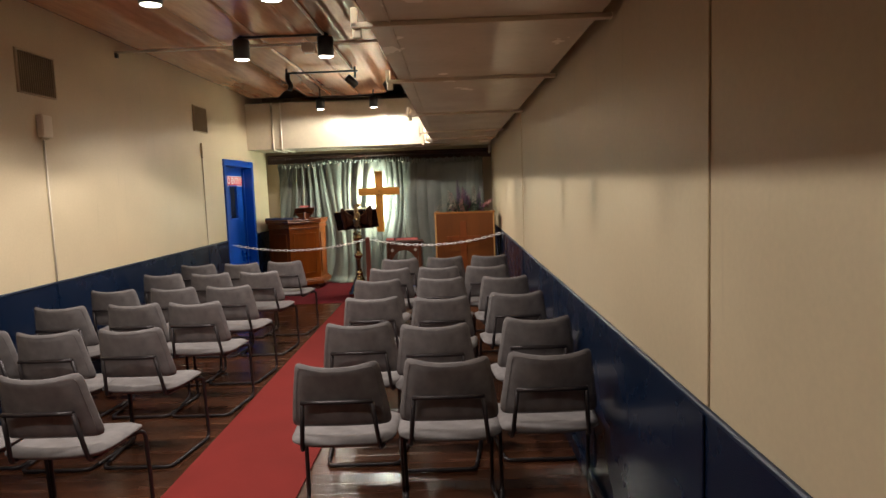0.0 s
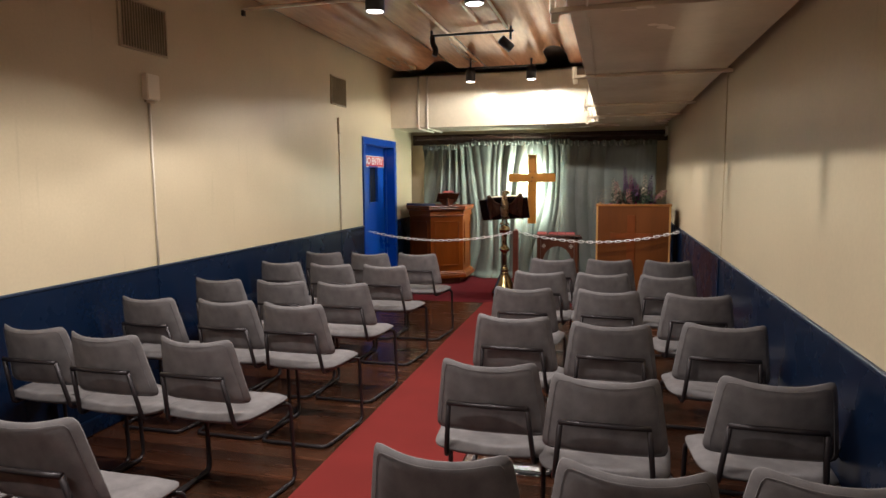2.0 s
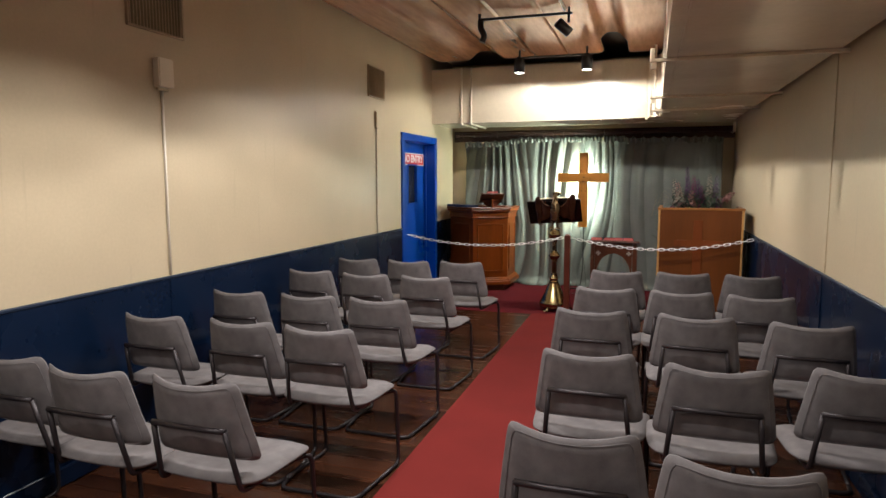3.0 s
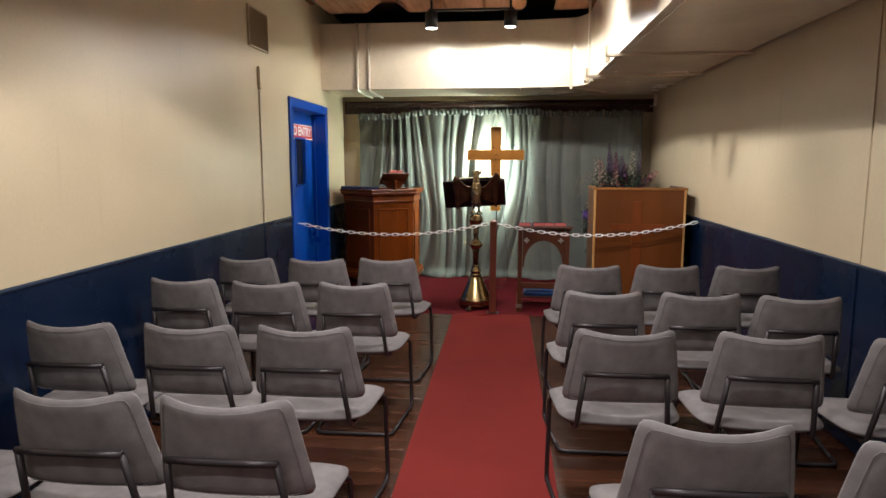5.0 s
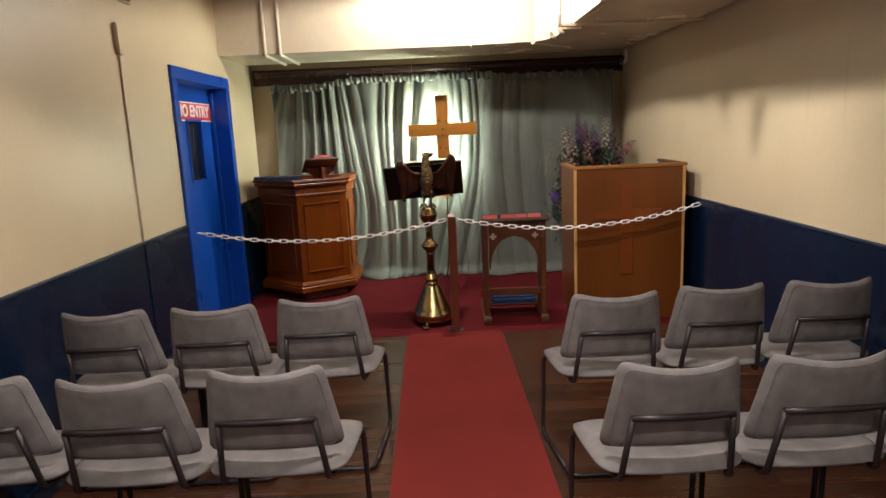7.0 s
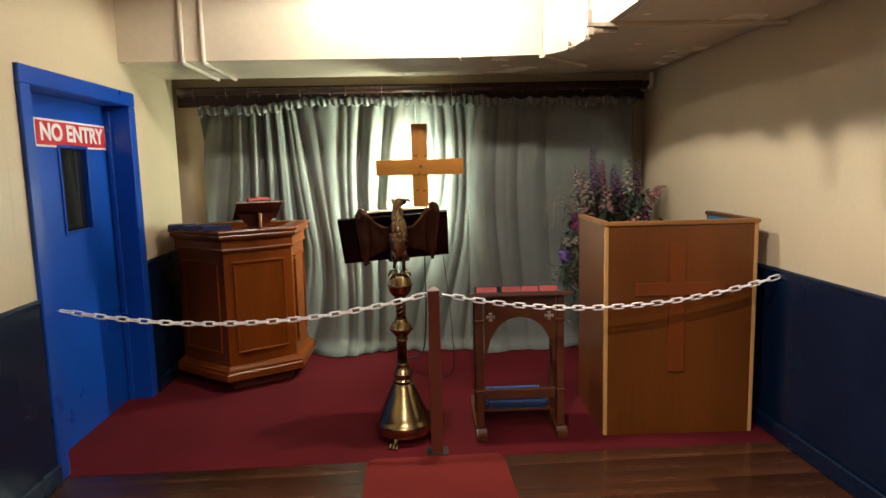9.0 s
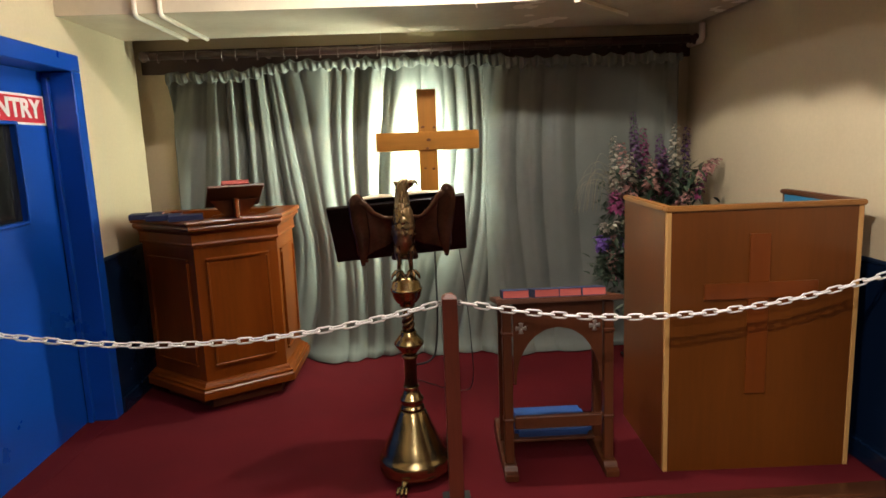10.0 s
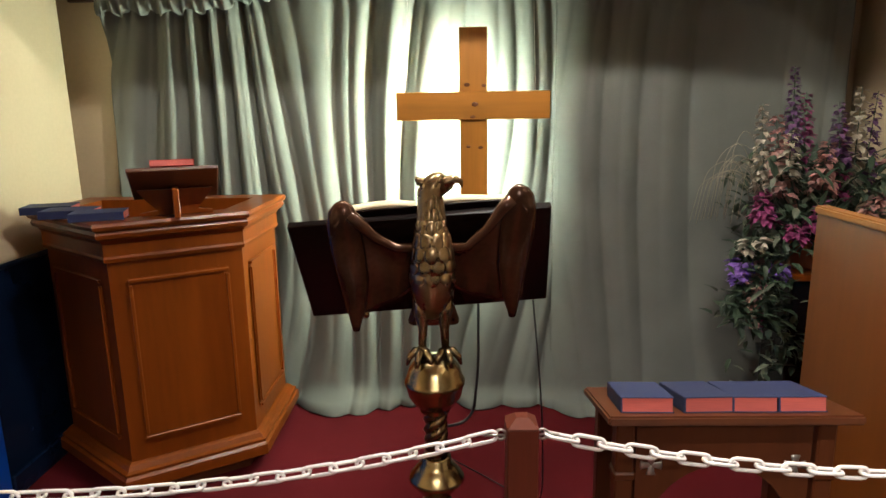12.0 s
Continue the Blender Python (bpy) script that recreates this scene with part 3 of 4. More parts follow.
def make_chair():
    c = thing("chair", "grey upholstered cantilever chair with dark bronze tube frame", "chair", group="rows of chairs")

    def seat(u, v):
        a, b = squircle(u, v, 6)
        z = 0.452 + 0.010 * a * a - 0.012 * max(0, b) ** 3 - 0.006 * (1 - b * b)
        return Vector((a * (0.262 - 0.030 * (1 - b) * 0.5), -0.19 + b * 0.195, z)), Vector((0, 0, 1))

    part("seat", grid_bm(14, 12, seat, lambda u, v: edge_round(u, v, 0.024)), FABRIC, c)

    def back(u, v):
        a, b = squircle(u, v, 12)
        z = 0.672 + b * 0.145
        half = 0.208 - 0.022 * b - 0.004 * max(0, b)
        y = -0.396 - 0.045 * b + 0.050 * a * a * (0.85 + 0.15 * b)
        z += (0.024 * abs(a) ** 2.5 * b) if b > 0 else 0.008 * abs(a) ** 2 * b
        return Vector((a * half, y, z)), Vector((-0.30 * a, -1, -0.18)).normalized()

    part("backrest", grid_bm(16, 14, back, lambda u, v: edge_round(u, v, 0.016, 0.12)), FABRIC, c)
    loop = []
    for i in range(56):
        k = i % 14 / 14 * 2 - 1
        q = ((k, -1), (1, k), (-k, 1), (-1, -k))[i // 14]
        u, v = 0.5 + 0.463 * q[0], 0.5 + 0.458 * q[1]
        p, n = back(u, v)
        loop.append(p + n * (edge_round(u, v, 0.016, 0.12) + 0.0003))
    part("piping", tube_bm(loop, 0.0015, 4, True), FABRIC, c)
    r = 0.0105
    for s in (-1, 1):
        pts = rounded([(s * 0.205, -0.10, 0.422), (s * 0.246, -0.012, 0.425), (s * 0.252, 0.004, 0.0125), (s * 0.212, -0.36, 0.0125)], 0.045)
        part("leg", tube_bm(pts, r), BRONZE, c)
        sup = rounded([(s * 0.20, -0.12, 0.422), (s * 0.175, -0.375, 0.422), (s * 0.152, -0.428, 0.662)], 0.03)
        part("back_support", tube_bm(sup, r), BRONZE, c)
    part("floor_bar", tube_bm(rounded([(-0.2125, -0.35, 0.0125), (-0.202, -0.435, 0.0125), (0.202, -0.435, 0.0125), (0.2125, -0.35, 0.0125)], 0.06), r), BRONZE, c)
    part("back_bar", tube_bm([(-0.157, -0.428, 0.662), (-0.07, -0.434, 0.662), (0.07, -0.434, 0.662), (0.157, -0.428, 0.662)], r * 1.05), BRONZE, c)
    part("seat_rail", tube_bm([(-0.195, -0.14, 0.421), (0.195, -0.14, 0.421)], r), BRONZE, c)
    return c


# each chair: x, y, turn
CHAIRS = (
    (-1.752, 3.065, -0.0), (-2.280, 3.075, 1.0), (-2.790, 3.075, 0.0),
    (-1.818, 3.985, -0.9), (-2.298, 3.970, -0.0), (-2.755, 4.024, -0.0),
    (-1.787, 4.820, 0.0), (-2.230, 4.834, 0.0), (-2.748, 4.813, 0.0),
    (-1.810, 5.574, -0.0), (-2.270, 5.563, -0.0), (-2.759, 5.552, 0.0),
    (-1.828, 6.473, -0.0), (-2.297, 6.459, -0.2), (-2.783, 6.507, -0.2),
    (-1.803, 7.324, 0.1), (-2.260, 7.266, 0.0), (-2.739, 7.268, -0.0),
    (-0.465, 3.107, -0.0), (0.020, 3.130, -0.0), (0.476, 3.193, 0.7),
    (-0.489, 3.931, 0.0), (-0.055, 3.834, -0.0), (0.522, 3.934, 0.0),
    (-0.518, 4.774, 0.0), (-0.033, 4.699, -0.0), (0.494, 4.796, -0.0),
    (-0.580, 5.635, 0.4), (-0.029, 5.635, -2.7), (0.479, 5.601, -0.0),
    (-0.547, 6.367, 0.0), (-0.084, 6.367, 0.0), (0.371, 6.337, -1.0),
    (-0.514, 7.166, -0.0), (-0.033, 7.214, 0.0), (0.446, 7.221, -0.3))


def chairs():
    first = make_chair()
    first.matrix_world = pose(CHAIRS[0][0], CHAIRS[0][1], 0.001, 0, 0, CHAIRS[0][2])
    for x, y, turn in CHAIRS[1:]:
        copy_thing(first, pose(x, y, 0.001, 0, 0, turn))


chairs()


# ---- curtain, rod ----
def heading_drop(x):
    """The heading hangs lower where the rings have slipped, at both ends."""
    return 0.055 / (1 + math.exp((x + 2.22) / 0.07)) + 0.035 / (1 + math.exp((-0.62 - x) / 0.05))


def curtain(x0, x1, seed, fold, wave, top, depth, roll_edge=False, slant=0.0, gather=None):
    """Hanging cloth with uneven folds, a ruffled heading and a hem that breaks on the carpet."""
    nu, nv = int((x1 - x0) * 130), 60
    b = bmesh.new()
    g = []
    for i in range(nu + 1):
        col = []
        x = x0 + (x1 - x0) * i / nu
        for j in range(nv + 1):
            v = j / nv
            z = 0.012 + (top - 0.012 - heading_drop(x) - 0.030 * abs(math.sin(math.pi * x / 0.128)) + 0.02 * noise.noise((x * 5, seed, 0))) * v
            low = 1 - v
            w = x + slant * low * (0.5 + noise.noise((x * 0.9, 0.3, seed + 2))) + 0.34 * noise.noise((x * 1.25, z * 0.4, seed)) + 0.05 * low * noise.noise((x * 3, z * 0.9, seed + 5))
            if gather is not None:
                w += 0.20 * math.exp(-((x - gather) / 0.24) ** 2) * max(0.0, z - 0.9)
            amp = fold * max(0.12, 0.75 + 1.5 * noise.noise((w * 2.3, z * 0.25, seed + 9)))
            ph = 2 * math.pi * w / wave
            y = amp * (1.0 - 1.7 * abs(math.sin(ph / 2)) ** 0.75) + 0.2 * amp * math.sin(0.41 * ph)
            y += 0.34 * fold * (0.5 - abs(math.sin(ph * 1.07 + seed)) ** 0.8) * (0.35 + 0.65 * v)
            y += 0.02 * noise.noise((x * 2, z * 1.4, seed + 3)) + 0.006 * noise.noise((x * 7, z * 3, seed + 4))
            if v > 0.962:
                k = (v - 0.962) / 0.038
                y += 0.026 * math.sin(2 * math.pi * w / 0.062 + 3 * noise.noise((x * 9, 0, seed))) * k
            if v < 0.05:
                y -= 0.11 * (1 - v / 0.05) ** 2 * (0.7 + noise.noise((x * 2.5, 1, seed)))
            if roll_edge and x - x0 < 0.14:
                y += 0.08 * (1 - (x - x0) / 0.14) ** 1.6
            col.append(b.verts.new((x, depth + y, z)))
        g.append(col)
    for i in range(nu):
        for j in range(nv):
            b.faces.new((g[i][j], g[i + 1][j], g[i + 1][j + 1], g[i][j + 1])).smooth = True
    ob = part("curtain", b, CURTAIN)
    so = ob.modifiers.new("thickness", "SOLIDIFY")
    so.thickness = 0.004
    # gathered frill along the heading
    f = bmesh.new()
    n = int((x1 - x0) * 200)
    g = []
    for i in range(n + 1):
        x = x0 + 0.004 + (x1 - x0 - 0.008) * i / n
        drop = 0.018 * noise.noise((x * 4, 1, seed)) + 0.012 * math.sin(2 * math.pi * x / 0.094 + 4 * noise.noise((x * 3, 0, seed)))
        rise = 0.016 * abs(math.sin(math.pi * x / 0.128)) + 0.012 * noise.noise((x * 7, 4, seed))
        col = []
        for j in range(7):
            v = j / 6
            z = top - heading_drop(x) - 0.088 + drop + (0.075 - drop - rise) * v
            ph = 2 * math.pi * x / 0.047 + 5 * noise.noise((x * 4, 2, seed))
            y = -0.058 - 0.030 * math.sin(math.pi * (0.15 + 0.6 * v)) + (0.016 - 0.007 * v) * math.sin(ph + 0.8 * v)
            col.append(f.verts.new((x, depth + y, z)))
        g.append(col)
    for i in range(n):
        for j in range(6):
            f.faces.new((g[i][j], g[i + 1][j], g[i + 1][j + 1], g[i][j + 1])).smooth = True
    fr = part("heading_frill", f, CURTAIN, ob)
    fr.modifiers.new("thickness", "SOLIDIFY").thickness = 0.003
    return ob


tagged(curtain(-2.87, -0.665, 2.0, 0.044, 0.17, 2.125, 10.90, slant=0.35, gather=-2.12), "grey-green velvet curtain gathered in deep folds", "curtain", "stage curtains")
tagged(curtain(-0.745, 0.60, 7.0, 0.013, 0.20, 2.12, 10.81, True), "grey-green velvet curtain hanging in shallow folds", "curtain", "stage curtains")


def rod():
    t = thing("curtain_rod", "dark turned wood curtain pole with rings", "curtain rod")
    y, z = 10.77, 2.15
    part("pole", tube_bm([(-2.93, y, z), (0.66, y, z)], 0.025, 12), RODWOOD, t)
    for s, x in ((-1, -2.93), (1, 0.66)):
        prof = [(0.022, 0), (0.03, 0.008), (0.022, 0.016), (0.036, 0.035), (0.036, 0.05), (0.02, 0.068), (0.004, 0.075)]
        part("finial", lathe_bm(prof, 16, m=Matrix.Translation((x, y, z)) @ Matrix.Rotation(radians(90 * s), 4, "Y")), RODWOOD, t)
    for x in (-2.2, -1.02, 0.1):
        part("bracket", box_bm(x - 0.012, x + 0.012, y + 0.026, YB - 0.031, z - 0.012, z + 0.012, 0.003), RODWOOD, t)
    rng = random.Random(8)
    xs = [-2.86 + i * 0.128 + rng.uniform(-0.03, 0.03) for i in range(28)]
    for x in xs:
        b = tube_bm([(x + 0.004 * math.sin(a), y + 0.031 * math.cos(a), z - 0.006 + 0.033 * math.sin(a)) for a in [i / 14 * 2 * math.pi for i in range(14)]], 0.005, 6, True)
        part("ring", b, RODWOOD, t)


rod()
structure("trim_pole_board", box_bm(XL + 0.002, XR - 0.002, YB - 0.03, YB - 0.0005, 2.06, 2.215, 0.003), RODWOOD, "dark wooden board behind the curtain pole", "trim")
pipe("white_pipe", rounded([(0.715, 10.70, 2.24), (0.715, 10.70, 2.13), (0.715, 10.90, 2.13)], 0.03), 0.02, WHITE, "short white pipe end beside the curtain pole")


# ---- hanging cross ----
def cross():
    t = thing("wooden_cross", "golden pine cross hung on wires before the curtain", "cross")
    y = 10.64
    part("upright", box_bm(-1.207, -1.084, y, y + 0.032, 0.865, 1.873, 0.003), PINE, t)
    part("crossbar", box_bm(-1.487, -0.807, y - 0.014, y + 0.0315, 1.478, 1.60, 0.003), PINEH, t)
    for x, z, r, f in ((-1.175, 1.63, 0.011, 0), (-1.10, 1.625, 0.009, 0), (-1.14, 1.545, 0.013, 1), (-1.15, 1.49, 0.010, 1), (-1.17, 1.36, 0.008, 0), (-1.115, 1.355, 0.009, 0)):
        k = lathe_bm([(0.001, 0), (r, 0), (r * 0.6, 0.0008), (0.001, 0.001)], 12, m=Matrix.Translation((x, y - 0.0003 - 0.014 * f, z)) @ Matrix.Diagonal((1.2, 1, 0.8, 1)) @ Matrix.Rotation(radians(90), 4, "X"))
        part("knot", k, KNOT, t)
    part("light_bar", box_bm(-1.192, -1.160, y + 0.050, y + 0.076, 1.02, 1.76, 0.008, segments=2), BACKLIGHT, t, "white lamp tube fixed behind the cross")
    # unseen plate, added to keep the tube's light off the right side
    part("light_shield", box_bm(-1.158, -1.151, y + 0.033, y + 0.080, 1.0, 1.78, 0.002), WHITE, t, "unseen white plate added to block the tube's light to the right")
    for z in (1.08, 1.70):
        part("tube_clip", box_bm(-1.184, -1.166, y + 0.0325, y + 0.0475, z - 0.012, z + 0.012, 0.002), STEEL, t)
    for x in (-1.44, -0.87):
        part("wire", tube_bm([(x, y + 0.01, 1.60), (x + (0.02 if x < -1 else -0.02), y + 0.01, 2.249)], 0.0012, 5), STEEL, t)


cross()


# ---- pulpit ----
def poly_ring(outline, off):
    """Outline offset outwards by off (counter-clockwise input)."""
    n, out = len(outline), []
    for i in range(n):
        a, p, c = Vector(outline[i - 1]), Vector(outline[i]), Vector(outline[(i + 1) % n])
        d0, d1 = (p - a).normalized(), (c - p).normalized()
        n0, n1 = Vector((d0.y, -d0.x)), Vector((d1.y, -d1.x))
        k = (n0 + n1) / (1 + n0.dot(n1))
        out.append(tuple(p + k * off))
    return out


def loft_bm(outline, profile, inner=None):
    """Skins the outline through (offset, height) steps; capped below and, unless inner, above."""
    b = bmesh.new()
    rings = [[b.verts.new((*q, z)) for q in poly_ring(outline, o)] for o, z in profile]
    n = len(outline)
    for a, c in zip(rings, rings[1:]):
        for i in range(n):
            b.faces.new((a[i], a[(i + 1) % n], c[(i + 1) % n], c[i]))
    b.faces.new(rings[0][::-1])
    b.faces.new(rings[-1])
    bmesh.ops.recalc_face_normals(b, faces=b.faces)
    return b


PUL = [(-2.94, 10.345), (-2.525, 10.02), (-2.107, 10.272), (-2.098, 10.75), (-2.94, 10.75)]


def pulpit():
    t = thing("pulpit", "red-brown varnished wooden pulpit with panelled sides, on the carpet", "pulpit")
    part("plinth", loft_bm(PUL, [(-0.05, 0.003), (-0.05, 0.0845)]), OAKDARK, t)
    part("base_moulding", loft_bm(PUL, [(0.040, 0.085), (0.050, 0.092), (0.050, 0.135), (0.040, 0.146), (0.042, 0.158), (0.028, 0.164), (0.018, 0.180), (0.006, 0.188), (0, 0.189)]), PULPIT, t)
    part("body", loft_bm(PUL, [(0, 0.1892), (0, 0.99)]), PULPIT, t)
    prof = [(0.0, 0.99), (0.012, 0.992), (0.016, 1.005), (0.012, 1.015), (0.012, 1.06), (0.022, 1.075), (0.038, 1.085), (0.042, 1.10), (0.036, 1.112), (0.048, 1.118), (0.052, 1.13), (0.046, 1.142), (-0.07, 1.142), (-0.07, 0.75)]
    part("cornice", loft_bm(PUL, prof), PULPIT, t)
    # raised panel frame on each seen face
    for a, c in zip(PUL[:3], PUL[1:4]):
        a, c = Vector((*a, 0)), Vector((*c, 0))
        d = (c - a).normalized()
        nrm = Vector((d.y, -d.x, 0))
        L = (c - a).length
        m = Matrix.Translation(a) @ Matrix(((d.x, -nrm.x, 0, 0), (d.y, -nrm.y, 0, 0), (0, 0, 1, 0), (0, 0, 0, 1)))
        u0, u1, z0, z1 = 0.055, L - 0.055, 0.265, 0.925
        fr = bmesh.new()
        w = 0.024
        for q in ((u0, u1, z0, z0 + w), (u0, u1, z1 - w, z1), (u0, u0 + w, z0 + w + 0.0005, z1 - w - 0.0005), (u1 - w, u1, z0 + w + 0.0005, z1 - w - 0.0005)):
            box_bm(q[0], q[1], -0.015, -0.0005, q[2], q[3], 0.007, bm=fr, segments=3)
        ob = part("panel_moulding", fr, PULPIT, t)
        ob.matrix_local = m
        pn = box_bm(u0 + 0.021, u1 - 0.021, -0.005, -0.0005, z0 + 0.021, z1 - 0.021, 0.002)
        ob = part("panel", pn, PULPIT, t)
        ob.matrix_local = m


pulpit()


def book(name, m, w, d, h, cover, pages, label, category="book", group=""):
    """A closed book lying flat: w across the fore edge, d deep, h thick; pages show towards -y."""
    t = thing(name, label, category, m, group)
    part("page_block", box_bm(-w / 2 + 0.004, w / 2 - 0.003, -d / 2 + 0.0015, d / 2 - 0.006, 0.003, h - 0.003), pages, t)
    cv = box_bm(-w / 2, w / 2, -d / 2, d / 2, 0, 0.0028, 0.0008)
    box_bm(-w / 2, w / 2, -d / 2, d / 2, h - 0.0028, h, 0.0008, bm=cv)
    box_bm(-w / 2, -w / 2 + 0.004, -d / 2, d / 2, 0.003, h - 0.003, bm=cv)
    part("cover", cv, cover, t)
    return t


def pulpit_things():
    for x, y, turn in ((-2.875, 10.300, 104), (-2.725, 10.178, 100), (-2.575, 10.104, 107)):
        book("hymn_book", pose(x, y, 1.1425, 0, 0, turn), 0.125, 0.185, 0.03, CLOTHBLUE, PAGES, "navy cloth hymn book with red page edges on the pulpit rim", group="hymn books on the pulpit")
    s = thing("book_stand", "red-brown wooden book rest on the pulpit", "book rest", pose(-2.315, 10.185, 1.1425, 0, 0, 22))
    prof = [(-0.13, 0.0), (0.13, 0.0), (0.13, 0.012), (0.075, 0.02), (0.10, 0.05), (0.138, 0.100), (-0.138, 0.100), (-0.10, 0.05), (-0.07, 0.02), (-0.13, 0.012)]
    part("bracket", prism_bm(prof, 0.02, "y", 0.002), PULPIT, s)
    part("bracket_rib", box_bm(-0.011, 0.011, -0.11, -0.001, 0.0, 0.11, 0.003), PULPIT, s)
    tp = box_bm(-0.155, 0.155, -0.15, 0.13, -0.008, 0.008, 0.003)
    ob = part("board", tp, OAKDARK, s)
    ob.matrix_local = pose(0, 0.0, 0.118, -27)
    bk = book("red_book", pose(0, 0, 0), 0.15, 0.2, 0.025, REDBOOK, PAGES, "red book lying on the pulpit book rest")
    bk.matrix_world = pose(-2.315, 10.185, 1.1425, 0, 0, 22) @ pose(0, 0.0, 0.118, -27) @ pose(0, -0.056, 0.0085)


pulpit_things()


# ---- front booth ----
def booth():
    t = thing("reading_desk", "brown veneered three-sided desk with pale edging and relief cross", "desk", pose(-0.19, 9.02, 0.003, 0, 0, -2.6))
    W, D, H = 0.845, 0.62, 1.19
    part("front_panel", box_bm(0.022, W - 0.022, 0, 0.02, 0, H, 0.001), OAKPLY, t)
    part("side_panel", box_bm(0, 0.02, 0.0225, D, 0, H, 0.001), OAKPLY, t)
    part("side_panel", box_bm(W - 0.02, W, 0.0225, D, 0, H, 0.001), OAKPLY, t)
    part("lining", box_bm(W - 0.026, W - 0.0205, 0.03, D - 0.03, 0.4, H - 0.002), BLUELINE, t, "light blue lining")
    part("edging", box_bm(0, 0.0215, -0.003, 0.0215, 0, H, 0.003), OAKEDGE, t, "pale oak corner strip")
    part("edging", box_bm(W - 0.0215, W, -0.003, 0.0215, 0, H, 0.003), OAKEDGE, t, "pale oak corner strip")
    part("top_edging", box_bm(-0.008, W + 0.008, -0.012, 0.034, H + 0.0005, H + 0.024, 0.005, segments=2), CAPPING, t, "orange oak capping")
    part("top_edging", box_bm(-0.008, 0.034, 0.0345, D + 0.005, H + 0.0005, H + 0.024, 0.005, segments=2), CAPPING, t, "orange oak capping")
    part("top_edging", box_bm(W - 0.034, W + 0.008, 0.0345, D + 0.005, H + 0.0005, H + 0.024, 0.005, segments=2), OAKDARK, t, "dark capping")
    part("cross_upright", box_bm(0.358, 0.448, -0.010, -0.0002, 0.365, 1.085, 0.002), REDVENEER, t, "redder wooden upright of the relief cross")
    part("cross_bar", box_bm(0.165, 0.66, -0.012, -0.0002, 0.80, 0.872, 0.002), REDVENEER, t, "redder wooden arm of the relief cross")


booth()


# ---- prayer desk with books ----
def prayer_desk():
    t = thing("prayer_desk", "dark oak prayer desk with a pointed arch and blue kneeler", "prayer desk", pose(-0.65, 9.09, 0.003, 0, 0, -1.5))
    tb = box_bm(-0.28, 0.28, 0.0, 0.29, -0.022, 0.0, 0.005, segments=2)
    part("top", tb, OAKMID, t).matrix_local = pose(0, -0.06, 0.842, -11)
    for s in (-1, 1):
        part("leg", box_bm(s * 0.228 - 0.021, s * 0.228 + 0.021, -0.015, 0.03, 0.055, 0.802, 0.004), OAKMID, t)
        for z, h in ((0.66, 0.02), (0.255, 0.016)):
            part("leg_band", box_bm(s * 0.228 - 0.025, s * 0.228 + 0.025, -0.02, 0.035, z, z + h, 0.004), OAKMID, t)
        ft = prism_bm([(-0.085, 0), (0.40, 0), (0.40, 0.095), (0.36, 0.095), (0.10, 0.055), (-0.04, 0.055), (-0.055, 0.038), (-0.085, 0.032)], 0.06, "x", 0.004)
        bmesh.ops.translate(ft, vec=(s * 0.228 - 0.03, 0, 0), verts=ft.verts)
        part("foot", ft, OAKMID, t)
        part("rear_post", box_bm(s * 0.228 - 0.02, s * 0.228 + 0.02, 0.18, 0.22, 0.07, 0.762, 0.004), OAKDARK, t)
    # arched front board
    arch = []
    for i in range(13):
        a = i / 12
        ang = math.pi / 2 * a
        arch.append((0.188 * math.cos(ang) ** 0.95, 0.44 + 0.25 * math.sin(ang)))
    arch[-1] = (0.0, 0.693)
    pts = [(-0.2, 0.806), (-0.2, 0.43), (-0.188, 0.43)] + [(-x, z) for x, z in arch] + [(x, z) for x, z in arch[-2::-1]] + [(0.188, 0.43), (0.2, 0.43), (0.2, 0.806)]
    fb = prism_bm(pts, 0.018, "y")
    bmesh.ops.translate(fb, vec=(0, -0.004, 0), verts=fb.verts)
    part("arched_panel", fb, OAKDARK, t)
    for s in (-1, 1):
        cr = bmesh.new()
        for k in range(4):
            p = lathe_bm([(0.001, 0.0), (0.006, 0.002), (0.009, 0.016), (0.012, 0.024), (0.001, 0.026)], 8)
            merge(cr, p, Matrix.Translation((s * 0.165, -0.0055, 0.693)) @ Matrix.Diagonal((1, 0.25, 1, 1)) @ Matrix.Rotation(radians(90 * k), 4, "Y"))
        part("inlaid_cross", cr, STEEL, t, "small pale inlaid cross")
    part("rail", box_bm(-0.20, 0.20, -0.008, 0.022, 0.215, 0.272, 0.004), OAKMID, t)
    part("kneeler_board", box_bm(-0.195, 0.195, 0.10, 0.36, 0.098, 0.112, 0.004), OAKMID, t)
    part("kneeler_cushion", box_bm(-0.185, 0.185, 0.105, 0.355, 0.1125, 0.170, 0.02, segments=3), KNEEL, t, "blue kneeling cushion")


prayer_desk()


def prayer_books():
    for i, (x, w, turn) in enumerate(((-0.835, 0.118, -2), (-0.705, 0.112, 3), (-0.597, 0.10, -1), (-0.495, 0.108, 1))):
        book("prayer_book", pose(-0.65, 9.09, 0.003, 0, 0, -1.5) @ pose(0, -0.06, 0.842, -11) @ pose(x + 0.65, 0.105, 0.0005, 0, 0, turn), w, 0.155, 0.036, CLOTHBLUE, PAGES, "navy prayer book with faded red page edges on the desk", group="books on the prayer desk")


prayer_books()


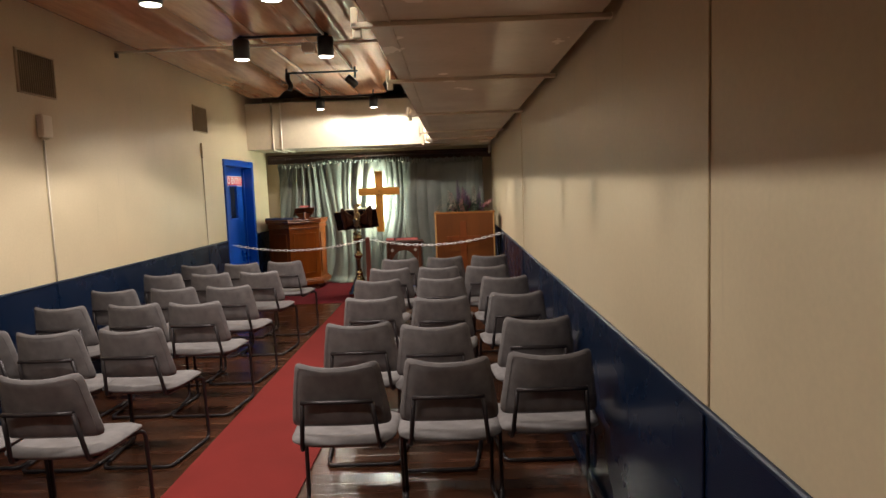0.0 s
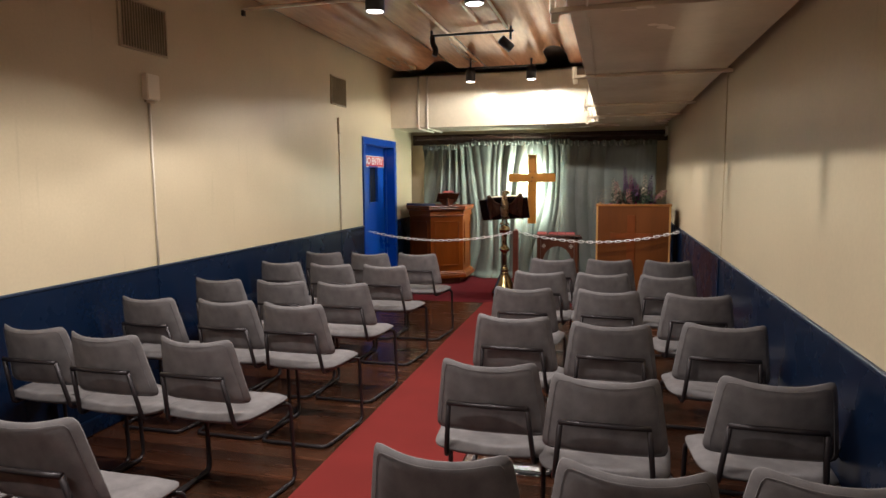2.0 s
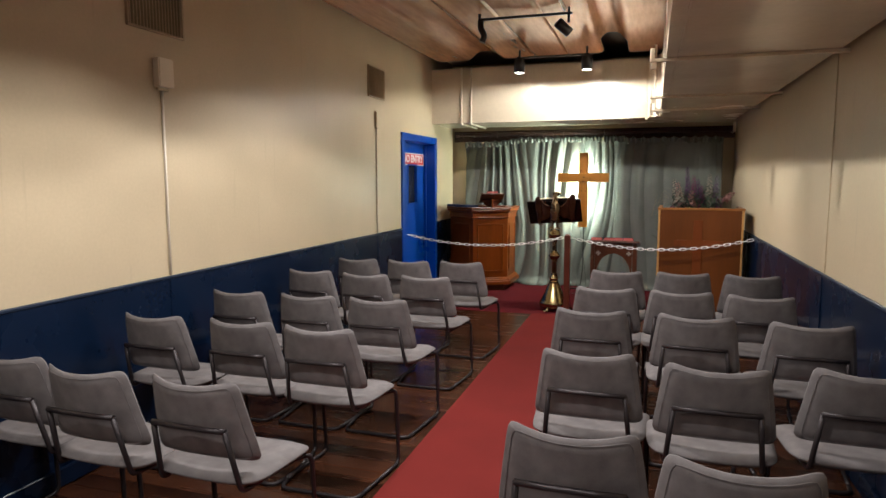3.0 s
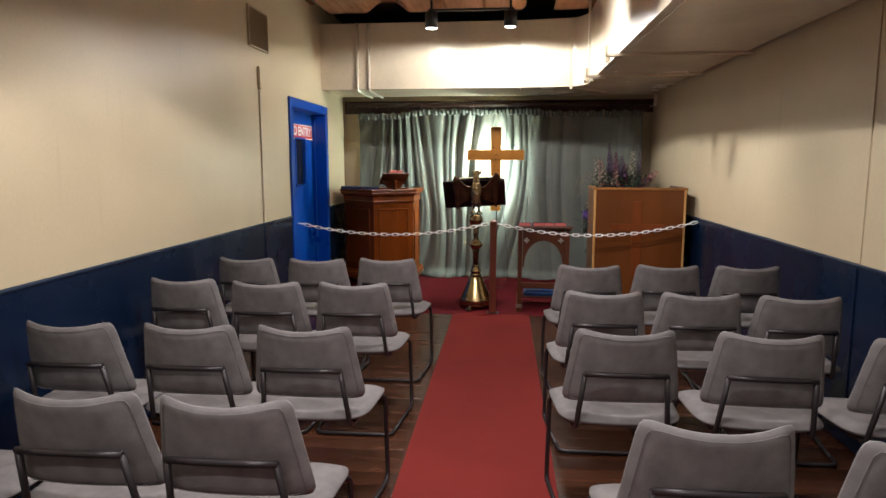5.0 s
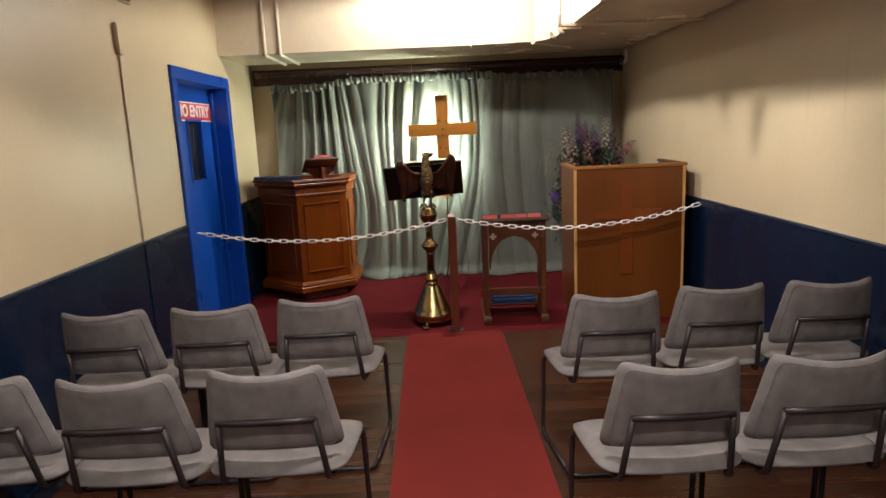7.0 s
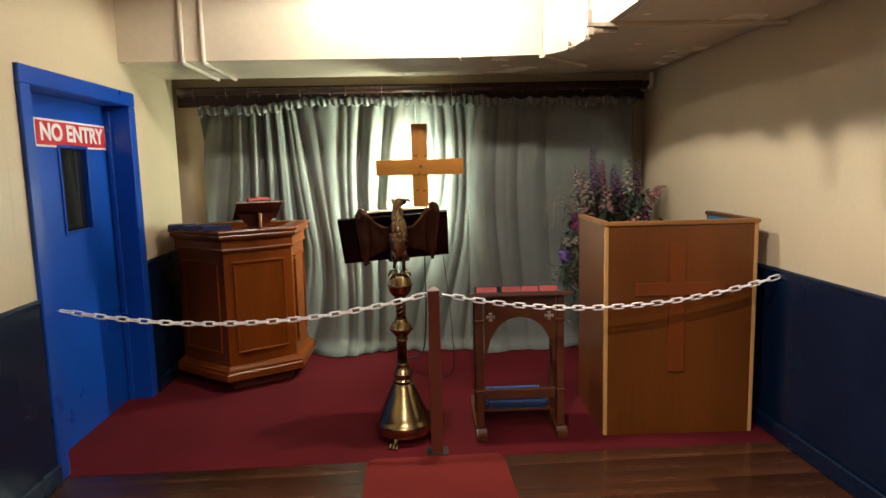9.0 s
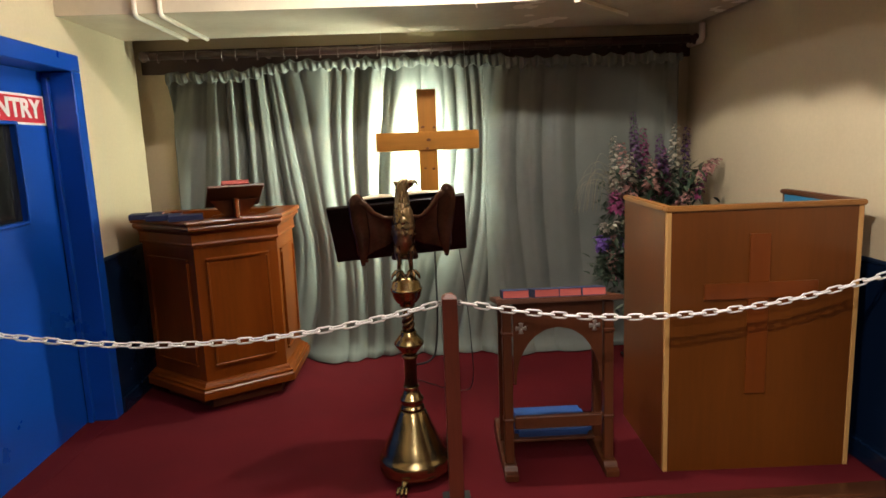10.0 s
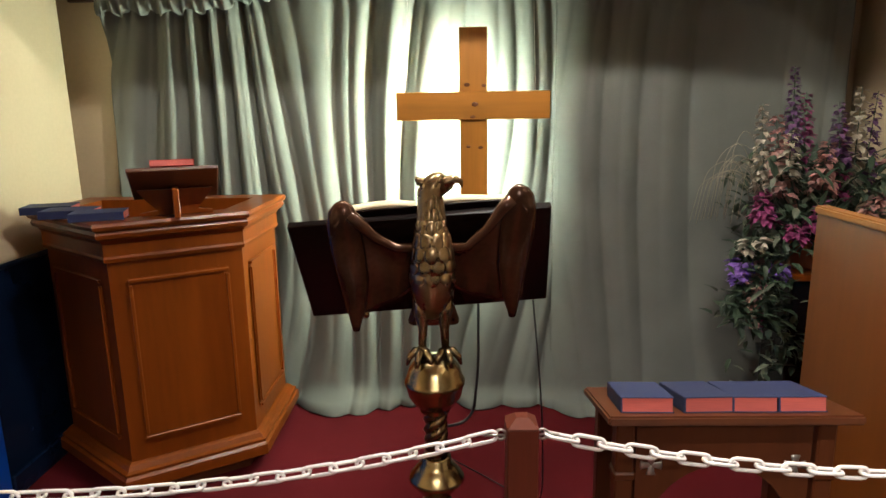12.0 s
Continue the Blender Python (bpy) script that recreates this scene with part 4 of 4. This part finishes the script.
# ---- eagle lectern ----
def lectern():
    ax, ay = -1.315, 9.15
    t = thing("eagle_lectern", "tarnished brass eagle lectern with a dark wooden desk", "lectern", pose(ax, ay, 0.003))
    base = [(0.145, 0.03), (0.158, 0.036), (0.163, 0.05), (0.158, 0.056), (0.163, 0.062), (0.163, 0.095), (0.157, 0.106), (0.150, 0.112), (0.145, 0.128), (0.127, 0.165), (0.104, 0.215), (0.082, 0.268), (0.067, 0.305), (0.059, 0.318), (0.056, 0.322)]
    part("base_bell", lathe_bm(base, 48), BRASS, t)
    part("base_ring", lathe_bm([(0.055, 0.3225), (0.056, 0.335), (0.049, 0.34), (0.047, 0.36), (0.054, 0.366), (0.054, 0.376), (0.045, 0.384), (0.037, 0.41), (0.033, 0.425), (0.037, 0.43), (0.031, 0.437)], 40), BRASS, t)
    part("lower_stem", lathe_bm([(0.029, 0.4375), (0.028, 0.56), (0.036, 0.566), (0.036, 0.576), (0.03, 0.582)], 32), BRASSDARK, t)
    part("collar", lathe_bm([(0.029, 0.5825), (0.04, 0.60), (0.064, 0.628), (0.068, 0.634), (0.066, 0.642), (0.046, 0.668), (0.036, 0.678), (0.036, 0.69), (0.03, 0.695)], 40), BRASS, t)
    up = bmesh.new()
    for k in range(3):
        pts = [(0.017 * math.cos(a + k * 2.094), 0.017 * math.sin(a + k * 2.094), 0.695 + 0.115 * a / 9.0) for a in [i * 0.3 for i in range(31)]]
        tube_bm(pts, 0.013, 6, bm=up)
    part("twisted_stem", up, BRASSDARK, t)
    part("globe", lathe_bm([(0.03, 0.806), (0.036, 0.812), (0.032, 0.82), (0.045, 0.826), (0.062, 0.85), (0.068, 0.876), (0.071, 0.88), (0.071, 0.89), (0.067, 0.894), (0.060, 0.92), (0.042, 0.942), (0.02, 0.950), (0.001, 0.951)], 40), BRASS, t)
    for ang in (252, 12, 132):
        f = bmesh.new()
        c, s = math.cos(radians(ang)), math.sin(radians(ang))
        tube_bm([(c * r, s * r, z) for r, z in ((0.13, 0.045), (0.155, 0.035), (0.178, 0.018))], [0.018, 0.016, 0.012], 8, bm=f)
        for d in (-0.45, 0, 0.45):
            cc, ss = math.cos(radians(ang) + d * 0.22), math.sin(radians(ang) + d * 0.22)
            tube_bm([(cc * r, ss * r, z) for r, z in ((0.168, 0.02), (0.188, 0.024), (0.205, 0.012), (0.212, 0.003))], [0.008, 0.010, 0.008, 0.003], 6, bm=f)
        part("claw_foot", f, BRASS, t)

    # desk board behind the eagle, sloping down to the reader
    roll = 3.6
    m = Matrix.Translation((-0.022, 0.135, 1.140)) @ pose(0, 0, 0, 0, -roll, 0) @ pose(0, 0, 0, 30, 0, 0)
    dk = part("desk_board", box_bm(-0.308, 0.308, -0.010, 0.010, -0.155, 0.155, 0.003), BOARD, t, "dark mahogany board")
    dk.matrix_local = m
    lp = part("ledge", box_bm(-0.29, 0.29, 0.0105, 0.05, -0.155, -0.140, 0.003), BRASSDARK, t)
    lp.matrix_local = m
    for x in (-0.17, 0.21):
        k = part("knob", lathe_bm([(0.001, -0.012), (0.007, -0.008), (0.009, 0), (0.006, 0.009), (0.001, 0.012)], 12), BRASS, t)
        k.matrix_local = m @ pose(x, -0.002, -0.168)

    # the bird in one mesh
    e = bmesh.new()
    spine = [((0, 0.035, 1.02), 0.042, 0.03), ((0, 0.012, 1.07), 0.046, 0.045), ((0, 0.0, 1.12), 0.049, 0.054), ((0, -0.012, 1.17), 0.050, 0.057), ((0, -0.018, 1.215), 0.045, 0.050), ((0, -0.014, 1.255), 0.034, 0.038), ((-0.004, -0.006, 1.29), 0.027, 0.030), ((-0.004, -0.005, 1.318), 0.026, 0.028), ((0.0, -0.004, 1.338), 0.029, 0.029), ((0.007, -0.003, 1.356), 0.028, 0.026), ((0.013, -0.003, 1.369), 0.020, 0.019), ((0.016, -0.003, 1.376), 0.008, 0.008)]
    rings = []
    for p, a, c in spine:
        rings.append([e.verts.new((p[0] + a * math.cos(2 * math.pi * k / 20), p[1] + c * math.sin(2 * math.pi * k / 20), p[2])) for k in range(20)])
    for r1, r2 in zip(rings, rings[1:]):
        for k in range(20):
            e.faces.new((r1[k], r1[(k + 1) % 20], r2[(k + 1) % 20], r2[k]))
    e.faces.new(rings[0][::-1])
    e.faces.new(rings[-1])
    tube_bm([(0.018, -0.005, 1.345), (0.040, -0.009, 1.357), (0.056, -0.012, 1.361), (0.066, -0.013, 1.355), (0.069, -0.013, 1.343)], [0.021, 0.014, 0.010, 0.006, 0.002], 10, bm=e)
    tube_bm([(0.012, -0.006, 1.330), (0.048, -0.011, 1.346)], [0.014, 0.004], 8, bm=e)
    # tuft at the back of the head
    tube_bm([(-0.008, -0.004, 1.350), (-0.026, -0.004, 1.357), (-0.034, -0.004, 1.367)], [0.014, 0.010, 0.003], 8, bm=e)
    for yy in (-0.03,):
        b = bmesh.new()
        bmesh.ops.create_icosphere(b, subdivisions=1, radius=0.006)
        merge(e, b, Matrix.Translation((0.022, yy + 0.003, 1.358)))
    # overlapping breast feathers
    for row in range(7):
        z = 1.150 + row * 0.026
        k = min(len(spine) - 2, max(0, [i for i in range(len(spine) - 1) if spine[i][0][2] <= z][-1]))
        (p, a, c), (p2, a2, c2) = spine[k], spine[k + 1]
        f = (z - p[2]) / (p2[2] - p[2])
        rx, ry, oy = a + (a2 - a) * f, c + (c2 - c) * f, p[1] + (p2[1] - p[1]) * f
        for col in range(-2, 3):
            th = radians(-90 + (col + 0.5 * (row % 2)) * 36)
            b = bmesh.new()
            bmesh.ops.create_uvsphere(b, u_segments=10, v_segments=6, radius=1)
            merge(e, b, Matrix.Translation((rx * 0.97 * math.cos(th), oy + ry * 0.97 * math.sin(th), z)) @ Matrix.Rotation(th + math.pi / 2, 4, "Z") @ Matrix.Rotation(radians(-10), 4, "X") @ Matrix.Diagonal((0.35 * rx, 0.0042, 0.021, 1)))
    bmesh.ops.recalc_face_normals(e, faces=e.faces)
    wings = bmesh.new()
    # wings: bent sheets with a rounded shoulder
    for s, lift in ((-1, -0.012), (1, 0.018)):
        def wing(u, v, s=s, lift=lift):
            # u from body to tip, v from lower edge to upper edge
            top = 1.205 + 0.115 * max(0, u - 0.25) ** 1.0 * 1.3 + lift * u - 0.10 * max(0, u - 0.86) * 3
            low = 1.11 - 0.085 * u ** 0.6 + lift * u + 0.10 * max(0, u - 0.85)
            x = s * (0.03 + 0.185 * u)
            z = low + (top - low) * v
            y = 0.012 + 0.020 * math.sin(u * 3.0) * v - 0.030 * u * v + 0.075 * (1 - v) + 0.012 * math.sin(u * 16) * (1 - v) * 0.4
            return Vector((x, y, z)), Vector((0.0, -1, 0.1)).normalized()
        merge(wings, grid_bm(18, 12, wing, lambda u, v: 0.0045 + 0.013 * max(0, v - 0.72) * 3.2 * (0.35 + u)))
        tube_bm([(s * 0.03, 0.0, 1.205), (s * 0.08, 0.004, 1.206), (s * 0.125, 0.0, 1.236 + lift * 0.6), (s * 0.158, -0.010, 1.275 + lift), (s * 0.182, -0.012, 1.296 + lift)], [0.012, 0.010, 0.011, 0.015, 0.018], 12, bm=wings)
        fore = tube_bm([(s * x, y / 0.5, z + lift) for x, y, z in ((0.194, -0.014, 1.330), (0.194, -0.014, 1.322), (0.196, -0.013, 1.306), (0.197, -0.010, 1.28), (0.192, 0.008, 1.22), (0.184, 0.033, 1.14), (0.184, 0.056, 1.07), (0.190, 0.074, 1.015), (0.190, 0.078, 1.0))], [0.006, 0.020, 0.031, 0.037, 0.040, 0.036, 0.026, 0.012, 0.009], 16)
        merge(wings, fore, Matrix.Diagonal((1, 0.5, 1, 1)))
    # tail, legs and claws
    tail = prism_bm([(-0.035, 1.10), (-0.062, 1.022), (-0.054, 1.012), (0.054, 1.012), (0.062, 1.022), (0.035, 1.10)], 0.014, "y", 0.003)
    merge(wings, tail, Matrix.Translation((0, 0.028, 0)))
    for s in (-1, 1):
        tube_bm([(s * 0.024, 0.0, 1.10), (s * 0.026, -0.006, 1.05), (s * 0.025, -0.004, 1.015), (s * 0.027, -0.008, 0.965)], [0.024, 0.018, 0.011, 0.009], 10, bm=e)
        for d in (-0.9, 0.0, 0.9):
            cx, cy = math.sin(d + s * 0.3), -math.cos(d + s * 0.3)
            tube_bm([(s * 0.027, -0.008, 0.966), (s * 0.027 + cx * 0.018, -0.008 + cy * 0.018, 0.966), (s * 0.027 + cx * 0.032, -0.008 + cy * 0.032, 0.952), (s * 0.027 + cx * 0.038, -0.008 + cy * 0.038, 0.934)], [0.009, 0.010, 0.008, 0.003], 7, bm=e)
    bmesh.ops.recalc_face_normals(wings, faces=wings.faces)
    n_body = len(e.faces)
    merge(e, wings)
    e.faces.ensure_lookup_table()
    for f in e.faces[n_body:]:
        f.material_index = 1
    bird = part("eagle", e, BRASSBODY, t, "dark brass eagle with spread wings", smooth=True)
    bird.data.materials.append(BRASSWING)
    # open book on the desk
    o = thing("open_book", "large open book with cream pages lying on the lectern desk", "book")
    o.matrix_world = pose(ax, ay, 0.003) @ m
    for s in (-1, 1):
        def page(u, v, s=s):
            x = s * (0.004 + 0.20 * u)
            return Vector((x, 0.026 + 0.016 * math.sin(math.pi * min(1, u * 1.15)) * (1 - u * 0.5), -0.132 + 0.298 * v)), Vector((0, 1, 0))
        part("page_block", grid_bm(10, 3, page, lambda u, v: 0.010), PAPER, o)
    part("cover", box_bm(-0.212, 0.212, 0.0108, 0.0145, -0.136, 0.170, 0.001), BOARD, o)


lectern()


# ---- cables behind the lectern ----
tagged(part("black_cable", tube_bm(rounded([(-1.13, 10.66, 1.0), (-1.13, 10.665, 0.30), (-1.16, 10.66, 0.012), (-1.35, 10.60, 0.010)], 0.10, 8), 0.007, 6), BLACK), "black lamp cable hanging from the cross to the carpet", "cable")
tagged(part("thin_cable", tube_bm(rounded([(-1.06, 9.33, 1.03), (-1.02, 9.40, 0.70), (-0.98, 9.6, 0.22), (-1.06, 10.1, 0.008), (-1.3, 10.35, 0.008)], 0.2, 8), 0.0025, 6), BLACK), "thin grey lamp cable trailing from the lectern", "cable")


# ---- post and chain ----
def barrier_post():
    t = thing("barrier_post", "red-stained square wooden post holding a white chain", "post", pose(-1.139, 8.915, 0.003))
    b = box_bm(-0.031, 0.031, -0.031, 0.031, 0.006, 0.895, 0.003)
    part("post", b, POSTWOOD, t)
    cap = bmesh.new()
    lo = [cap.verts.new((x * 0.031, y * 0.031, 0.8952)) for x, y in ((-1, -1), (1, -1), (1, 1), (-1, 1))]
    hi = [cap.verts.new((x * 0.012, y * 0.012, 0.912)) for x, y in ((-1, -1), (1, -1), (1, 1), (-1, 1))]
    for i in range(4):
        cap.faces.new((lo[i], lo[(i + 1) % 4], hi[(i + 1) % 4], hi[i]))
    cap.faces.new(hi)
    cap.faces.new(lo[::-1])
    part("cap", cap, POSTWOOD, t)
    part("foot_plate", box_bm(-0.06, 0.06, -0.05, 0.05, 0.0, 0.0058, 0.001), BLACK, t)
    for s in (-1, 1):
        part("eye_screw", tube_bm([(s * (0.042 + 0.011 * math.cos(a)), 0, 0.87 + 0.011 * math.sin(a)) for a in [i / 10 * 2 * math.pi for i in range(10)]], 0.003, 6, True), STEEL, t)


barrier_post()


def chain(p, q, sag, flip):
    t = thing("barrier_chain", "white plastic link chain slung between post and wall", "chain", group="barrier chains")
    p, q = Vector(p), Vector(q)
    at = lambda u: p.lerp(q, u) - Vector((0, 0, sag * 4 * u * (1 - u)))
    n = 34
    L, Wd = 0.034, 0.0115
    path = [(L - Wd + Wd * math.cos(a), Wd * math.sin(a), 0) for a in [-math.pi / 2 + i / 6 * math.pi for i in range(7)]]
    path += [(-(L - Wd) - Wd * math.cos(a), -Wd * math.sin(a), 0) for a in [-math.pi / 2 + i / 6 * math.pi for i in range(7)]]
    b = tube_bm(path, 0.0042, 6, True)
    me = bpy.data.meshes.new("link")
    b.to_mesh(me)
    b.free()
    me.materials.append(CHAIN)
    for i in range(n):
        u = (i + 0.5) / n
        d = (at(u + 0.5 / n) - at(u - 0.5 / n)).normalized()
        x = d
        y = Vector((0, 0, 1)).cross(x).normalized()
        z = x.cross(y)
        roll = radians((90 if i % 2 else 0) + flip)
        yy, zz = y * math.cos(roll) + z * math.sin(roll), z * math.cos(roll) - y * math.sin(roll)
        ob = new("link", me)
        ob.parent = t
        c = at(u)
        ob.matrix_local = Matrix(((x.x, yy.x, zz.x, c.x), (x.y, yy.y, zz.y, c.y), (x.z, yy.z, zz.z, c.z), (0, 0, 0, 1)))
    for e in (p, q):
        part("hook", tube_bm([(e.x - 0.02, e.y, e.z), (e.x, e.y - 0.006, e.z + 0.004), (e.x + 0.02, e.y, e.z)], 0.0028, 6), STEEL, t)


chain((-3.03, 8.90, 0.862), (-1.195, 8.912, 0.873), 0.108, 8)
chain((-1.085, 8.912, 0.873), (0.735, 8.911, 0.905), 0.118, -6)


# ---- flowers ----
def pedestal():
    t = thing("pedestal", "dark wooden flower pedestal behind the desk", "pedestal", pose(0.285, 10.44, 0.003))
    part("column", box_bm(-0.11, 0.11, -0.11, 0.11, 0.03, 0.80, 0.006), BOARD, t)
    part("base", box_bm(-0.15, 0.15, -0.15, 0.15, 0, 0.03, 0.005), BOARD, t)
    part("top", box_bm(-0.16, 0.16, -0.16, 0.16, 0.8005, 0.83, 0.005), PULPIT, t)


pedestal()


def leaf_at(b, p, d, up, L, W):
    """A folded pointed leaf of six faces."""
    d = d.normalized()
    s = d.cross(up)
    s = s.normalized() if s.length > 1e-4 else d.orthogonal().normalized()
    n = s.cross(d)
    mid = [b.verts.new(p + d * L * f - n * L * 0.25 * f * f) for f in (0, 0.5, 1)]
    lr = [[b.verts.new(p + d * L * f + s * k * W * w - n * L * 0.25 * f * f + n * W * 0.25) for f, w in ((0.25, 0.8), (0.6, 0.75))] for k in (-1, 1)]
    for side, k in zip(lr, (-1, 1)):
        for q in ((mid[0], mid[1], side[0]), (mid[1], side[1], side[0]), (mid[1], mid[2], side[1])):
            b.faces.new(q if k > 0 else q[::-1])


def flowers():
    t = thing("flower_arrangement", "silk flower arrangement of pinks and purples in a terracotta pot", "flowers", pose(0.278, 10.42, 0.8335) @ Matrix.Diagonal((1.18, 1.1, 1.05, 1)))
    part("pot", lathe_bm([(0.055, 0), (0.075, 0.10), (0.085, 0.10), (0.087, 0.125), (0.078, 0.125), (0.07, 0.09), (0.001, 0.09)], 24), TERRA, t, "terracotta pot")
    rng = random.Random(12)
    O = Vector((0, 0, 0.11))
    dark, pale, stems = bmesh.new(), bmesh.new(), bmesh.new()

    def rand_dir():
        return Vector((rng.gauss(0, 1), rng.gauss(0, 1), rng.gauss(0, 1))).normalized()

    lo = Vector((-0.25, -0.14, 0.02))
    for i in range(1500):
        d = rand_dir()
        if i % 3 == 0:
            c = lo + Vector((rng.gauss(0, 0.045), rng.gauss(0, 0.05), rng.uniform(-0.22, 0.12)))
        else:
            q = rng.random() ** 0.5
            c = O + Vector((rng.uniform(-0.27, 0.28) * q, rng.uniform(-0.24, 0.22) * q, 0.06 + rng.uniform(-0.08, 0.30)))
        leaf_at(pale if i % 7 == 0 else dark, c, d + Vector((0, -0.3, 0.1)), Vector((0, 0, 1)), rng.uniform(0.04, 0.085), rng.uniform(0.010, 0.019))
    # low leaves near the pedestal foot
    for i in range(70):
        c = Vector((-0.16 + rng.gauss(0, 0.06), -0.16 + rng.gauss(0, 0.04), -0.30 + rng.gauss(0, 0.06)))
        leaf_at(dark if i % 3 else pale, c, rand_dir(), Vector((0, 0, 1)), rng.uniform(0.04, 0.07), 0.014)

    def spike(base, tip, mat, n, size, name):
        base, tip = Vector(base), Vector(tip)
        tube_bm([O + (base - O) * 0.1, base, tip], [0.003, 0.003, 0.0015], 5, bm=stems)
        b = bmesh.new()
        n = int(n * 1.6)
        for i in range(n):
            f = i / n
            p = base.lerp(tip, f)
            a = i * 2.4
            d = Vector((math.cos(a), math.sin(a), 0.1 - 0.5 * (1 - f)))
            sz = size * (1.05 - 0.65 * f)
            for k in range(4):
                dd = d + rand_dir() * 0.55
                leaf_at(b, p + d * sz * 0.3, dd, Vector((0, 0, 1)), sz * 1.25, sz * 0.45)
        part(name, b, mat, t)

    spike((-0.08, 0.02, 0.45), (-0.10, 0.02, 0.80), PURPLE, 34, 0.0317, "flower_spike")
    spike((-0.02, 0.05, 0.40), (-0.03, 0.06, 0.70), MAGENTA, 26, 0.0366, "flower_spike")
    spike((-0.14, -0.06, 0.30), (-0.20, -0.08, 0.62), PINK, 22, 0.0464, "flower_spike")
    spike((-0.20, -0.04, 0.34), (-0.23, -0.04, 0.66), IVORY, 22, 0.0366, "flower_spike")
    spike((0.12, -0.02, 0.36), (0.13, 0.0, 0.72), IVORY, 26, 0.0415, "flower_spike")
    spike((0.18, 0.02, 0.34), (0.20, 0.02, 0.70), PURPLE, 26, 0.0366, "flower_spike")
    spike((0.05, -0.06, 0.30), (0.04, -0.06, 0.58), MAGENTA, 20, 0.0390, "flower_spike")
    spike((-0.22, -0.10, 0.22), (-0.25, -0.14, 0.34), MAGENTA, 14, 0.0415, "flower_spike")
    spike((-0.08, -0.16, 0.18), (-0.07, -0.20, 0.30), MAGENTA, 14, 0.0415, "flower_spike")
    spike((0.26, 0.0, 0.42), (0.36, -0.02, 0.50), PINK, 12, 0.05, "flower_spike")
    spike((-0.27, -0.16, 0.10), (-0.27, -0.20, -0.20), PINK, 22, 0.0366, "flower_spike")
    spike((-0.30, -0.16, 0.08), (-0.34, -0.19, -0.02), VIOLET, 14, 0.0439, "flower_spike")
    spike((-0.20, -0.18, 0.06), (-0.20, -0.22, 0.0), VIOLET, 10, 0.0415, "flower_spike")
    spike((-0.24, -0.16, 0.0), (-0.25, -0.20, -0.22), MAGENTA, 16, 0.024, "flower_spike")
    spike((-0.28, -0.18, 0.16), (-0.32, -0.2, 0.10), IVORY, 8, 0.0439, "flower_spike")
    spike((-0.05, -0.14, 0.34), (-0.06, -0.17, 0.52), PINK, 18, 0.042, "flower_spike")
    spike((-0.16, -0.12, 0.40), (-0.17, -0.14, 0.56), IVORY, 14, 0.036, "flower_spike")
    spike((0.02, -0.10, 0.44), (0.0, -0.10, 0.66), PURPLE, 20, 0.034, "flower_spike")
    spike((0.10, -0.14, 0.24), (0.16, -0.18, 0.34), PINK, 12, 0.036, "flower_spike")
    spike((0.20, -0.10, 0.28), (0.25, -0.12, 0.44), MAGENTA, 14, 0.034, "flower_spike")
    spike((-0.14, -0.18, 0.16), (-0.18, -0.22, 0.22), MAGENTA, 10, 0.036, "flower_spike")
    tagged(part("foliage", dark, LEAF, t, "dark green silk leaves"), kind="stuff")
    tagged(part("foliage", pale, LEAFPALE, t, "pale green silk leaves"), kind="stuff")
    part("stem", stems, LEAF, t)
    g = bmesh.new()
    for i in range(17):
        r0 = Vector((rng.uniform(-0.24, -0.16), rng.uniform(-0.1, 0.02), 0.28))
        w, h = rng.uniform(0.10, 0.22), rng.uniform(0.10, 0.32)
        pts = [r0, r0 + Vector((-w * 0.35, 0, h * 0.8)), r0 + Vector((-w * 0.75, -0.02, h)), r0 + Vector((-w * 1.05, -0.03, h * 0.75)), r0 + Vector((-w * 1.2, -0.03, h * 0.2 - 0.1))]
        tube_bm(rounded(pts, 0.06, 3), 0.0011, 3, bm=g)
    tagged(part("dry_grass", g, DRYGRASS, t, "fine dry grass stems"), kind="stuff")


flowers()


# ---- floorboards ----
def boards():
    rng = random.Random(21)
    floor = bpy.data.objects["floor"]
    W = 0.118
    meshes = {}
    for k in range(8):
        L = 0.72 + 0.13 * k
        b = box_bm(-L / 2 + 0.0008, L / 2 - 0.0008, -W / 2 + 0.0009, W / 2 - 0.0009, -0.0115, 0.0, 0.0012)
        me = bpy.data.meshes.new("floorboard")
        b.to_mesh(me)
        b.free()
        me.materials.append(PLANK)
        meshes[k] = (L, me)
    rows = int((8.84 - YS) / W)
    for r in range(rows):
        y = 8.84 - (r + 0.5) * W
        for x0, x1 in ((XL + 0.012, -1.48), (-0.82, XR - 0.012)):
            x, first = x0, True
            while x < x1 - 0.02:
                k = rng.randrange(8) if (x1 - x) > 1.2 else min(range(8), key=lambda j: abs(meshes[j][0] - (x1 - x)))
                L, me = meshes[k]
                end = min(x + L, x1)
                if x1 - end < 0.25:
                    end = x1
                ob = new("floorboard", me)
                ob.parent = floor
                ob.location = ((x + end) / 2, y, 0)
                ob.scale.x = (end - x) / L
                x = end


boards()
